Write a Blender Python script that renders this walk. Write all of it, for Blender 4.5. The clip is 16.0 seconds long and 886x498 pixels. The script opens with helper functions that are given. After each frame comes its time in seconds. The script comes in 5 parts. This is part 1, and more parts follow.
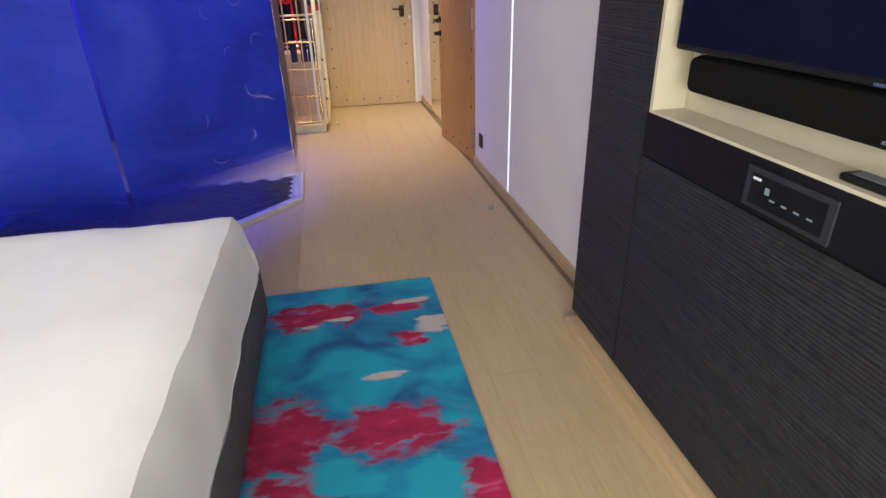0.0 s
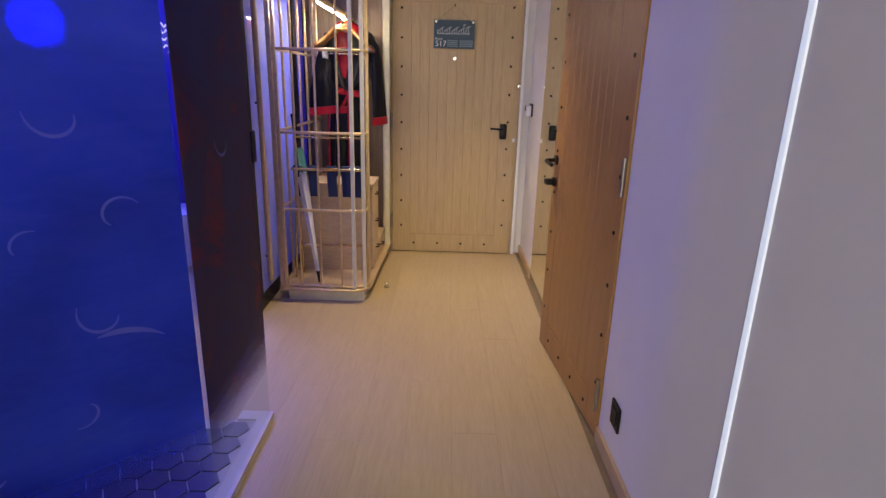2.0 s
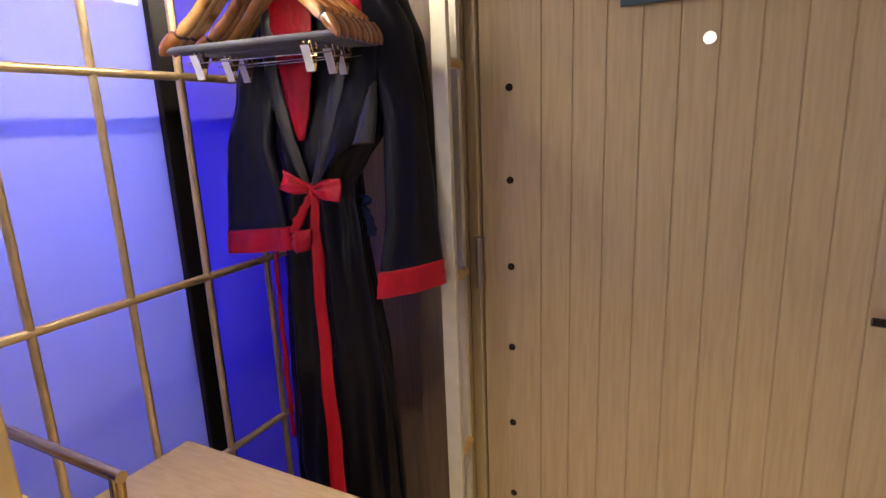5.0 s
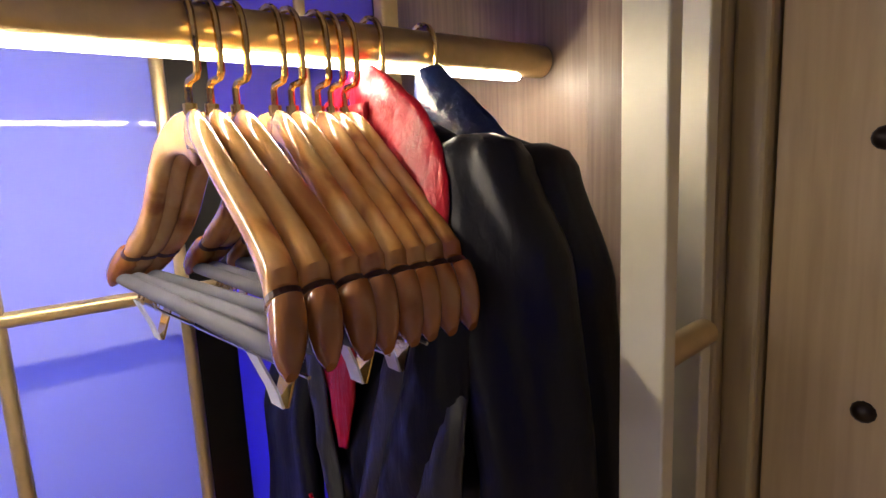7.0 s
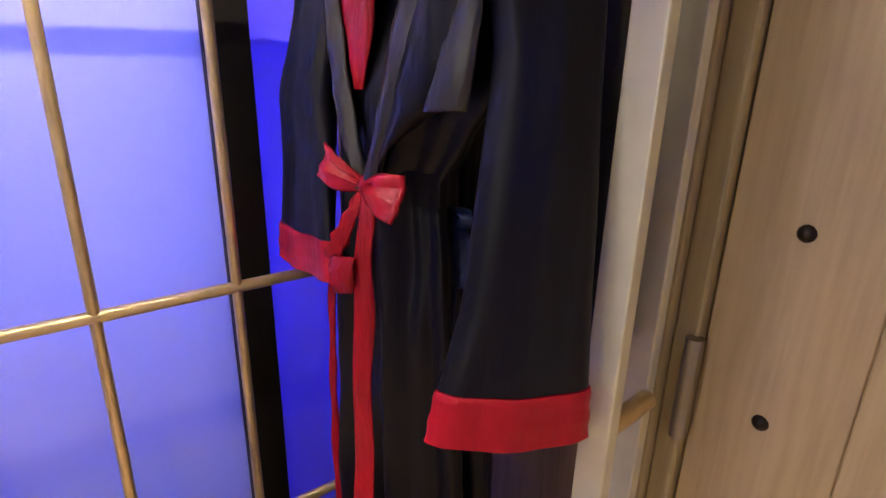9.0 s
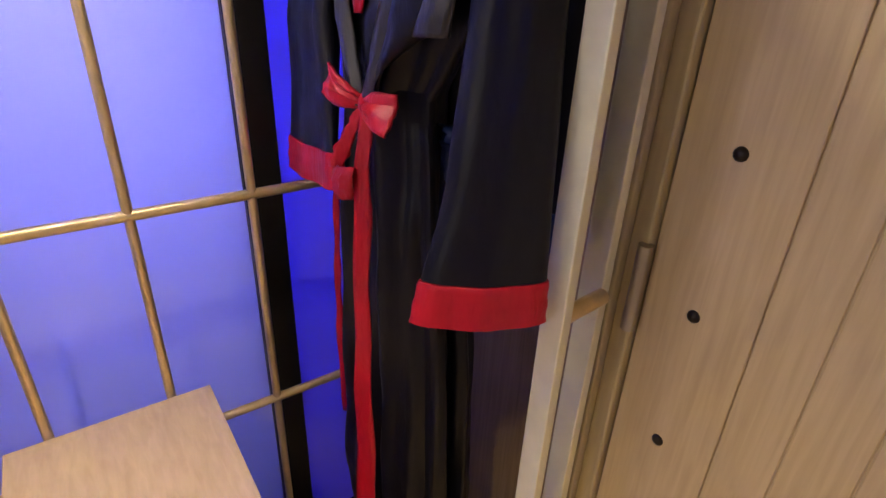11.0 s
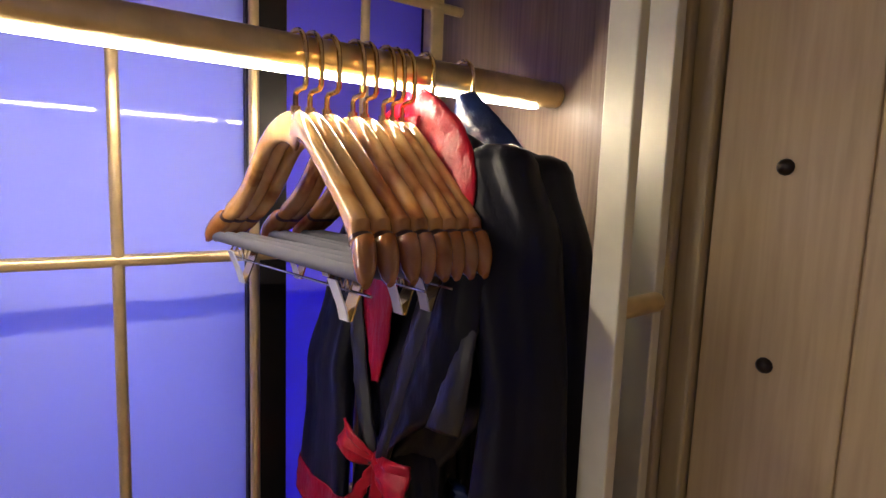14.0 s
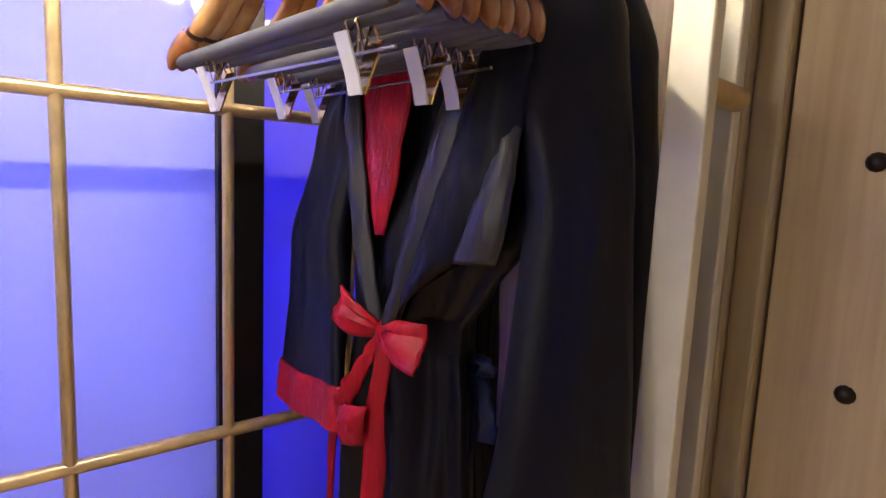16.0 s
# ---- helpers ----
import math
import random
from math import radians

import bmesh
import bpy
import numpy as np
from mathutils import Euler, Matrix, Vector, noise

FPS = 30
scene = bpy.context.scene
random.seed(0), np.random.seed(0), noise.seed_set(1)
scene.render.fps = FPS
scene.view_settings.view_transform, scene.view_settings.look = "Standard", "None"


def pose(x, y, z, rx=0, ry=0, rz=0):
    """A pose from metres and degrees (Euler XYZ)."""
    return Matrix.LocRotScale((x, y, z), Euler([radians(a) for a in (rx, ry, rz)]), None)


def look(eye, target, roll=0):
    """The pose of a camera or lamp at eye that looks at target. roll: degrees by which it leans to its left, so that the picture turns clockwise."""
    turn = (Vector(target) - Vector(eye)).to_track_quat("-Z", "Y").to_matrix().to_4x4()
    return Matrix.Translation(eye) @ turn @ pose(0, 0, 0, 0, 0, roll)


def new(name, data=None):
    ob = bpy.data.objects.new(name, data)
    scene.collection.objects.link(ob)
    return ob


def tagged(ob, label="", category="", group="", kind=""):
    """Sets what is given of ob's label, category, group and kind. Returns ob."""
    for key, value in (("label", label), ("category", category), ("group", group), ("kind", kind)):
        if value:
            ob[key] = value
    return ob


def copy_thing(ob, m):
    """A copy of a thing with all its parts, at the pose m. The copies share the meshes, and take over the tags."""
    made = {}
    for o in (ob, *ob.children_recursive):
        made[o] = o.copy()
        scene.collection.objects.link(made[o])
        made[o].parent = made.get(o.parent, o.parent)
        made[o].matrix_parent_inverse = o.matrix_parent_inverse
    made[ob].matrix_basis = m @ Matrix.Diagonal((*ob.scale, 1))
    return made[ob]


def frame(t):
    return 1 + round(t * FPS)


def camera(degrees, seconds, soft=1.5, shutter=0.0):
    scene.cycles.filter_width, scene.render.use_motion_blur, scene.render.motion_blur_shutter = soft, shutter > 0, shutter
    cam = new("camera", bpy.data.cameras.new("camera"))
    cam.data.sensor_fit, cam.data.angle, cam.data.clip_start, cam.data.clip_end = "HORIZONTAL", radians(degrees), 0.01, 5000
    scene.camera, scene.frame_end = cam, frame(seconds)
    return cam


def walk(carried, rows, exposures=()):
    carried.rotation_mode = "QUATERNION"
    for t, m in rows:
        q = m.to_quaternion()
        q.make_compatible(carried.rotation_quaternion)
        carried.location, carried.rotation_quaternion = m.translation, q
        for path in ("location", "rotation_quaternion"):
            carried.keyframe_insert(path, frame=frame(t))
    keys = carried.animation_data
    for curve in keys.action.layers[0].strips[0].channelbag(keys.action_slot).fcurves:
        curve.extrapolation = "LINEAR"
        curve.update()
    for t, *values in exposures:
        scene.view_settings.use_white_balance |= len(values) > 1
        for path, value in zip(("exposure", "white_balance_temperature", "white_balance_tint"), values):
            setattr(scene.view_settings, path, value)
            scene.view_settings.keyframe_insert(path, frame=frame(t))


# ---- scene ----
cam = camera(77.4, 16.0)
PATH = [
    (0, (0.283, 1.253, 1.366), (0.611, 3.016, 0.481), -1.7),
    (0.5, (0.384, 1.814, 1.341), (0.596, 3.628, 0.526), 0.2),
    (1, (0.438, 2.404, 1.389), (0.539, 4.273, 0.685), 0.9),
    (1.5, (0.545, 2.943, 1.415), (0.552, 4.849, 0.808), 1.3),
    (2, (0.695, 3.481, 1.396), (0.692, 5.395, 0.817), 1.6),
    (2.5, (0.78, 3.98, 1.376), (0.672, 5.906, 0.846), 1.4),
    (3, (0.846, 4.52, 1.387), (0.656, 6.449, 0.894), 1.4),
    (3.2, (0.88, 4.769, 1.366), (0.682, 6.697, 0.871), 1.4),
    (5.3, (0.739, 7.004, 1.464), (-0.312, 8.654, 1.049), -2.5),
    (5.5, (0.667, 7.15, 1.49), (-0.468, 8.748, 1.09), -2.4),
    (6, (0.503, 7.496, 1.572), (-0.792, 8.945, 1.101), -2.5),
    (6.5, (0.44, 7.583, 1.664), (-1.076, 8.846, 1.337), -3.0),
    (7, (0.459, 7.498, 1.711), (-1.122, 8.68, 1.392), -2.6),
    (7.5, (0.501, 7.46, 1.696), (-1.088, 8.641, 1.414), -1.7),
    (8, (0.505, 7.457, 1.616), (-1.091, 8.639, 1.378), -0.8),
    (8.5, (0.495, 7.456, 1.47), (-1.08, 8.616, 1.052), -0.2),
    (9, (0.523, 7.427, 1.439), (-0.991, 8.558, 0.784), 1.3),
    (9.5, (0.541, 7.435, 1.392), (-0.916, 8.516, 0.551), 1.6),
    (9.7, (0.547, 7.44, 1.367), (-0.875, 8.497, 0.438), 1.7),
    (11.8, (0.645, 7.376, 1.565), (-0.856, 8.42, 0.755), 3.0),
    (12, (0.641, 7.376, 1.591), (-0.907, 8.431, 0.891), 2.5),
    (12.5, (0.627, 7.372, 1.632), (-0.975, 8.453, 1.12), 2.1),
    (13, (0.612, 7.376, 1.669), (-1.009, 8.481, 1.282), 2.3),
    (13.5, (0.604, 7.374, 1.689), (-1.021, 8.503, 1.397), 2.1),
    (14, (0.597, 7.38, 1.684), (-1.023, 8.528, 1.445), 2.1),
    (14.5, (0.591, 7.382, 1.674), (-1.02, 8.546, 1.454), 2.2),
    (15, (0.572, 7.369, 1.632), (-1.019, 8.563, 1.423), 2.4),
    (15.5, (0.555, 7.382, 1.555), (-1.017, 8.601, 1.347), 2.5),
    (16, (0.476, 7.401, 1.468), (-1.073, 8.642, 1.223), 2.6),
]
EXPOSURE = [(0, 0.62), (1.0, 0.35), (1.5, 0.15), (2.0, 0.05), (3.0, -0.12), (5.5, 0.06), (6.0, 0.3), (6.5, 0.0), (7.0, -0.45), (8.0, -0.35), (8.5, 0.36), (9.0, 0.4), (12.0, 0.28), (12.5, -0.05), (13.5, -0.52), (15.0, -0.48), (15.5, -0.12), (16.0, 0.2)]
walk(cam, [(t, look(e, g, r)) for t, e, g, r in PATH], EXPOSURE)

# ---- world, lamps ----
world = bpy.data.worlds.new("world")
scene.world = world
world.use_nodes = True
wt = world.node_tree
sky = wt.nodes.new("ShaderNodeTexSky")
sky.sky_type = "NISHITA"
sky.sun_disc = False
sky.sun_elevation, sky.sun_rotation = radians(35), radians(200)
wt.links.new(sky.outputs[0], wt.nodes["Background"].inputs[0])
wt.nodes["Background"].inputs[1].default_value = 0.12


def lamp(name, kind, where, power, colour, size=0.1, target=None, size_y=None, spot=None):
    data = bpy.data.lights.new(name, kind)
    data.energy, data.color = power, colour
    if kind == "AREA":
        data.size = size
        if size_y:
            data.shape, data.size_y = "RECTANGLE", size_y
    elif kind == "SPOT":
        data.shadow_soft_size, data.spot_size, data.spot_blend = size, radians(spot), 0.8
    else:
        data.shadow_soft_size = size
    ob = new(name, data)
    ob.matrix_world = look(where, target or (where[0], where[1] + 0.0001, 0))
    return ob


WARM, BLUE = (1.0, 0.78, 0.43), (0.03, 0.03, 1.0)
lamp("window_daylight", "AREA", (-0.4, -0.52, 1.45), 92, (1.0, 0.96, 0.88), 2.6, (-0.4, 4, 0.9), 1.7)
lamp("entrance_downlight_lamp", "SPOT", (0.72, 6.8, 2.42), 122, WARM, 0.05, (0.72, 6.75, 0), spot=92)
lamp("hall_downlight_lamp", "SPOT", (0.62, 5.6, 2.42), 2, (1.0, 0.84, 0.6), 0.05, (0.62, 5.6, 0), spot=120)
lamp("shower_blue_lamp", "AREA", (-0.95, 5.1, 2.4), 15, (0.07, 0.11, 1.0), 0.3, (-0.9, 5.0, 0))
basin = lamp("basin_blue_lamp", "AREA", (-1.02, 5.93, 1.59), 12, BLUE, 0.2, (-0.45, 4.5, 1.25))
lamp("bathroom_blue_lamp", "AREA", (-1.2, 7.3, 2.4), 20, (0.09, 0.05, 1.0), 0.8, (-1.3, 7.3, 0))
basin.data.shape = "DISK"
# fill added close behind the frosted door pane to brighten it; no fixture there
back = lamp("pane_back_fill", "AREA", (-0.95, 7.5, 1.75), 17, (0.36, 0.38, 1.0), 0.5, (-0.44, 7.42, 1.15), 0.9)
back.data.spread = radians(95)


# ---- materials ----
def material(name, rough=0.6, metal=0.0, coat=0.0, spec=0.5):
    m = bpy.data.materials.new(name)
    m.use_nodes = True
    b = m.node_tree.nodes["Principled BSDF"]
    b.inputs["Roughness"].default_value, b.inputs["Metallic"].default_value = rough, metal
    b.inputs["Coat Weight"].default_value, b.inputs["Specular IOR Level"].default_value = coat, spec
    return m, m.node_tree, b


def noise_node(nt, scale, stretch=(1, 1, 1), detail=4.0, rand=0.0, coords="pos", distortion=0.0):
    if coords == "pos":
        src = nt.nodes.new("ShaderNodeNewGeometry").outputs["Position"]
    else:
        src = nt.nodes.new("ShaderNodeTexCoord").outputs["Object"]
    mp = nt.nodes.new("ShaderNodeMapping")
    mp.inputs["Scale"].default_value = stretch
    nt.links.new(src, mp.inputs["Vector"])
    if rand:
        info = nt.nodes.new("ShaderNodeObjectInfo")
        mul = nt.nodes.new("ShaderNodeMath")
        mul.operation = "MULTIPLY"
        mul.inputs[1].default_value = rand
        nt.links.new(info.outputs["Random"], mul.inputs[0])
        nt.links.new(mul.outputs[0], mp.inputs["Location"])
    n = nt.nodes.new("ShaderNodeTexNoise")
    n.inputs["Scale"].default_value, n.inputs["Detail"].default_value = scale, detail
    n.inputs["Distortion"].default_value = distortion
    nt.links.new(mp.outputs[0], n.inputs["Vector"])
    return n.outputs["Fac"]


def ramp(nt, fac, stops):
    r = nt.nodes.new("ShaderNodeValToRGB")
    el = r.color_ramp.elements
    while len(el) < len(stops):
        el.new(0.5)
    for e, (p, c) in zip(el, stops):
        e.position, e.color = p, (*c, 1)
    nt.links.new(fac, r.inputs[0])
    return r.outputs[0]


def mix(nt, fac, a, b, mode="MIX"):
    n = nt.nodes.new("ShaderNodeMix")
    n.data_type, n.blend_type = "RGBA", mode
    for sock, v in ((n.inputs[0], fac), (n.inputs[6], a), (n.inputs[7], b)):
        if isinstance(v, (int, float)):
            sock.default_value = v
        elif isinstance(v, tuple):
            sock.default_value = (*v, 1)
        else:
            nt.links.new(v, sock)
    return n.outputs[2]


def bump(nt, b, fac, strength, dist=0.002):
    n = nt.nodes.new("ShaderNodeBump")
    n.inputs["Strength"].default_value, n.inputs["Distance"].default_value = strength, dist
    nt.links.new(fac, n.inputs["Height"])
    nt.links.new(n.outputs[0], b.inputs["Normal"])


def plain(name, c, rough=0.6, metal=0.0, coat=0.0, var=0.12, scale=14, grain=240, relief=0.12, sheen=0.0):
    m, nt, b = material(name, rough, metal, coat)
    lo, hi = tuple(v * (1 - var) for v in c), tuple(min(1, v * (1 + var)) for v in c)
    col = ramp(nt, noise_node(nt, scale), [(0.3, lo), (0.7, hi)])
    nt.links.new(col, b.inputs["Base Color"])
    if relief:
        bump(nt, b, noise_node(nt, grain, detail=2), relief, 0.001)
    b.inputs["Sheen Weight"].default_value = sheen
    return m


def wood(name, light, dark, stretch, rough=0.5, coat=0.0, rand=7.0, scale=1.0, coords="pos"):
    m, nt, b = material(name, rough, 0.0, coat)
    fine = noise_node(nt, 9 * scale, stretch, 8, rand, coords, 0.4)
    broad = noise_node(nt, 2.2 * scale, stretch, 3, rand, coords)
    col = ramp(nt, fine, [(0.32, dark), (0.66, light)])
    col = mix(nt, 0.35, col, ramp(nt, broad, [(0.3, dark), (0.7, light)]))
    nt.links.new(col, b.inputs["Base Color"])
    bump(nt, b, fine, 0.12, 0.001)
    return m


def glow(name, c, strength):
    m = bpy.data.materials.new(name)
    m.use_nodes = True
    b = m.node_tree.nodes["Principled BSDF"]
    b.inputs["Emission Color"].default_value, b.inputs["Emission Strength"].default_value = (*c, 1), strength
    b.inputs["Base Color"].default_value = (0.8, 0.8, 0.8, 1)
    return m


def grazing_gloss(nt, base, rise):
    """Share of mirror reflection on a thin pane, the same from both sides."""
    lw, pw, ma = nt.nodes.new("ShaderNodeLayerWeight"), nt.nodes.new("ShaderNodeMath"), nt.nodes.new("ShaderNodeMath")
    pw.operation, ma.operation = "POWER", "MULTIPLY_ADD"
    pw.inputs[1].default_value, ma.inputs[1].default_value, ma.inputs[2].default_value = 5.0, rise, base
    lw.inputs["Blend"].default_value = 0.5
    nt.links.new(lw.outputs["Facing"], pw.inputs[0]), nt.links.new(pw.outputs[0], ma.inputs[0])
    return ma.outputs[0]


def translucent(name, c, share, gloss=0.12, low=None, high=None):
    """Frosted or printed film; with low and high it fades out to clear below."""
    m = bpy.data.materials.new(name)
    m.use_nodes = True
    nt = m.node_tree
    nt.nodes.remove(nt.nodes["Principled BSDF"])
    out = nt.nodes["Material Output"]
    d, t, g = (nt.nodes.new("ShaderNodeBsdf" + k) for k in ("Diffuse", "Translucent", "Glossy"))
    g.inputs["Roughness"].default_value = 0.03
    if callable(c):
        s = c(nt)
        nt.links.new(s, d.inputs[0]), nt.links.new(s, t.inputs[0])
    else:
        d.inputs[0].default_value = t.inputs[0].default_value = (*c, 1)
    if high:
        rf, half = nt.nodes.new("ShaderNodeBsdfRefraction"), nt.nodes.new("ShaderNodeMixShader")
        rf.inputs["Roughness"].default_value, rf.inputs["IOR"].default_value = 0.6, 1.02
        nt.links.new(s, rf.inputs[0])
        half.inputs[0].default_value = 0.5
        nt.links.new(t.outputs[0], half.inputs[1]), nt.links.new(rf.outputs[0], half.inputs[2])
        t = half
    m1, m2 = nt.nodes.new("ShaderNodeMixShader"), nt.nodes.new("ShaderNodeMixShader")
    m1.inputs[0].default_value = share
    nt.links.new(d.outputs[0], m1.inputs[1]), nt.links.new(t.outputs[0], m1.inputs[2])
    if high:
        g.inputs["Roughness"].default_value = 0.3
        nt.links.new(grazing_gloss(nt, 0.01, 0.3), m2.inputs[0])
    else:
        nt.links.new(nt.nodes.new("ShaderNodeFresnel").outputs[0], m2.inputs[0])
    nt.links.new(m1.outputs[0], m2.inputs[1]), nt.links.new(g.outputs[0], m2.inputs[2])
    last = m2.outputs[0]
    if high:
        sep = nt.nodes.new("ShaderNodeSeparateXYZ")
        nt.links.new(nt.nodes.new("ShaderNodeNewGeometry").outputs["Position"], sep.inputs[0])
        mr = nt.nodes.new("ShaderNodeMapRange")
        mr.interpolation_type = "SMOOTHSTEP"
        mr.inputs[1].default_value, mr.inputs[2].default_value = low, high
        nt.links.new(sep.outputs[2], mr.inputs[0])
        clear, m3 = nt.nodes.new("ShaderNodeBsdfTransparent"), nt.nodes.new("ShaderNodeMixShader")
        nt.links.new(mr.outputs[0], m3.inputs[0])
        nt.links.new(clear.outputs[0], m3.inputs[1]), nt.links.new(last, m3.inputs[2])
        last = m3.outputs[0]
    nt.links.new(last, out.inputs[0])
    return m


def glass(name, tint=(0.93, 0.97, 0.95)):
    m = bpy.data.materials.new(name)
    m.use_nodes = True
    nt = m.node_tree
    nt.nodes.remove(nt.nodes["Principled BSDF"])
    t, g, mx = (nt.nodes.new("ShaderNode" + k) for k in ("BsdfTransparent", "BsdfGlossy", "MixShader"))
    t.inputs[0].default_value = (*tint, 1)
    g.inputs["Roughness"].default_value = 0.02
    nt.links.new(grazing_gloss(nt, 0.02, 0.5), mx.inputs[0])
    nt.links.new(t.outputs[0], mx.inputs[1]), nt.links.new(g.outputs[0], mx.inputs[2])
    nt.links.new(mx.outputs[0], nt.nodes["Material Output"].inputs[0])
    return m


PAINT = plain("wall_paint", (0.74, 0.72, 0.71), 0.75, var=0.03, scale=3, grain=160, relief=0.08)
CEIL = plain("ceiling_paint", (0.8, 0.8, 0.78), 0.8, var=0.02)
FLOOR = wood("oak_floor", (0.48, 0.37, 0.225), (0.41, 0.31, 0.185), (14, 0.9, 6), 0.42, rand=11)
JOINT = plain("floor_joint", (0.22, 0.16, 0.1), 0.8)
DOORWOOD = wood("pale_oak_veneer", (0.54, 0.405, 0.225), (0.42, 0.305, 0.16), (13, 13, 0.8), 0.5, rand=9)
SIDEWOOD = wood("honey_oak_veneer", (0.42, 0.22, 0.072), (0.31, 0.15, 0.045), (13, 13, 0.8), 0.42, rand=9)
JAMBWOOD = wood("dull_gold_oak", (0.46, 0.37, 0.20), (0.36, 0.28, 0.15), (13, 13, 0.8), 0.45, rand=9)
GROOVE = plain("groove_wood", (0.45, 0.33, 0.18), 0.6)
TRIMWOOD = wood("oak_trim", (0.52, 0.38, 0.23), (0.42, 0.29, 0.17), (9, 1.0, 9), 0.45, rand=5)
PANELWOOD = wood("closet_walnut_veneer", (0.34, 0.25, 0.18), (0.20, 0.14, 0.10), (16, 16, 0.6), 0.42, rand=3)
DRAWERWOOD = wood("drawer_oak", (0.56, 0.42, 0.28), (0.44, 0.32, 0.2), (2, 9, 12), 0.45, rand=6)
BRASS = plain("brushed_brass", (0.70, 0.53, 0.27), 0.30, 0.65, var=0.12, scale=30, grain=400, relief=0.1)
PALEGOLD = plain("pale_gold_paint", (0.72, 0.68, 0.50), 0.36, 0.2, var=0.06, scale=20)
SHINY = plain("polished_brass", (0.78, 0.58, 0.24), 0.14, 1.0, var=0.05)
BLACKMETAL = plain("black_iron", (0.018, 0.016, 0.016), 0.38, 0.6)
RIVET = plain("dark_bronze", (0.03, 0.022, 0.018), 0.35, 0.8)
STEEL = plain("nickel", (0.62, 0.60, 0.55), 0.22, 1.0, var=0.06)
HINGE = plain("aged_brass", (0.34, 0.30, 0.24), 0.35, 0.9)
RIDGED = plain("black_ridged_panel", (0.014, 0.015, 0.018), 0.48, var=0.4, scale=30, grain=90, relief=0.5)
BLACKSATIN = plain("black_lacquer", (0.008, 0.008, 0.010), 0.4, var=0.1)
CREAM = plain("cream_lacquer", (0.52, 0.48, 0.36), 0.5, var=0.04)
SCREEN = plain("screen_glass", (0.006, 0.006, 0.008), 0.08, relief=0)
PLASTIC = plain("black_plastic", (0.010, 0.010, 0.011), 0.5)
BARCLOTH = plain("black_speaker_cloth", (0.004, 0.004, 0.004), 0.95, grain=700, relief=0.3)
for dull in (BARCLOTH, BLACKSATIN, PLASTIC):
    dull.node_tree.nodes["Principled BSDF"].inputs["Specular IOR Level"].default_value = 0.18
WHITEPLASTIC = plain("white_plastic", (0.8, 0.8, 0.78), 0.4, var=0.03)
LINEN = plain("white_linen", (0.82, 0.83, 0.84), 0.85, var=0.03, scale=6, grain=500, relief=0.25, sheen=0.3)
GREYCLOTH = plain("grey_upholstery", (0.10, 0.105, 0.115), 0.9, var=0.15, grain=420, relief=0.4)
CERAMIC = plain("white_ceramic", (0.82, 0.82, 0.83), 0.14, var=0.02, relief=0)
# blue of the bathroom lamps put into the wall's base colour
BATHWALL = plain("blue_lit_wall_tile", (0.10, 0.10, 0.40), 0.4, var=0.08, scale=4)
HEX = plain("dark_hex_tile", (0.022, 0.022, 0.026), 0.28, var=0.3, scale=9, grain=60, relief=0.2)
GROUT = plain("pale_grout", (0.42, 0.41, 0.4), 0.8)
STONE = plain("pale_stone_kerb", (0.55, 0.52, 0.46), 0.5, var=0.08)


def satin(name, c, spec=0.5, rough=0.3, strength=0.34):
    m, nt, b = material(name, rough, spec=spec)
    col = ramp(nt, noise_node(nt, 24, (1, 1, 0.4), 3), [(0.3, tuple(v * 0.72 for v in c)), (0.7, tuple(v * 1.2 for v in c))])
    nt.links.new(col, b.inputs["Base Color"])
    bump(nt, b, noise_node(nt, 95, (1, 1, 0.25), 3, distortion=0.8), strength, 0.012)
    return m


SATIN = satin("black_satin", (0.004, 0.004, 0.009), 0.27, 0.4, 0.08)
LAPELSATIN = satin("glossy_black_satin", (0.012, 0.011, 0.012), 0.75, 0.36, 0.14)
REDSATIN = satin("red_satin", (0.44, 0.006, 0.022), 0.3, 0.38, 0.24)
NAVYSATIN = satin("navy_satin", (0.006, 0.016, 0.075), 0.35, 0.36, 0.13)
NAVYWEB = plain("navy_webbing", (0.02, 0.035, 0.10), 0.8, var=0.15, grain=600, relief=0.4)
GREYBAR = plain("grey_flocked_bar", (0.12, 0.12, 0.14), 0.75)
TEAL = plain("teal_nylon", (0.08, 0.28, 0.24), 0.6)
WHITENYLON = plain("white_nylon", (0.62, 0.62, 0.6), 0.6)
SIGNBLUE = plain("slate_blue_sign", (0.035, 0.07, 0.105), 0.5, var=0.05)
SIGNINK = plain("sign_white_ink", (0.75, 0.78, 0.8), 0.6, var=0.02, relief=0)
SIGNDIM = plain("sign_grey_ink", (0.2, 0.28, 0.34), 0.6, var=0.02, relief=0)
ROPE = plain("jute_cord", (0.45, 0.34, 0.2), 0.9)
PAPER = plain("tissue_paper", (0.82, 0.82, 0.82), 0.9)
LEDWARM = glow("warm_led", (1.0, 0.88, 0.70), 140)
LEDCOOL = glow("cool_led_profile", (0.68, 0.80, 1.0), 0.5)
LEDTRIM = plain("white_lacquer_trim", (0.82, 0.82, 0.82), 0.4, var=0.02)
NEON = glow("neon_white", (0.85, 0.8, 1.0), 3)
LENS = glow("downlight_lens", (1.0, 0.8, 0.55), 12)
# bathroom's blue light put into both frosted colours, deeper for the fixed panel
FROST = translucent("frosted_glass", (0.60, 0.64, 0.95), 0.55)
FROSTBLUELIT = translucent("blue_lit_frosted_glass", (0.30, 0.25, 0.95), 0.6)
PANE = glass("clear_glass")
MIRROR, _nt, _b = material("mirror_silver", 0.02, 1.0)
_b.inputs["Base Color"].default_value = (0.86, 0.88, 0.87, 1)


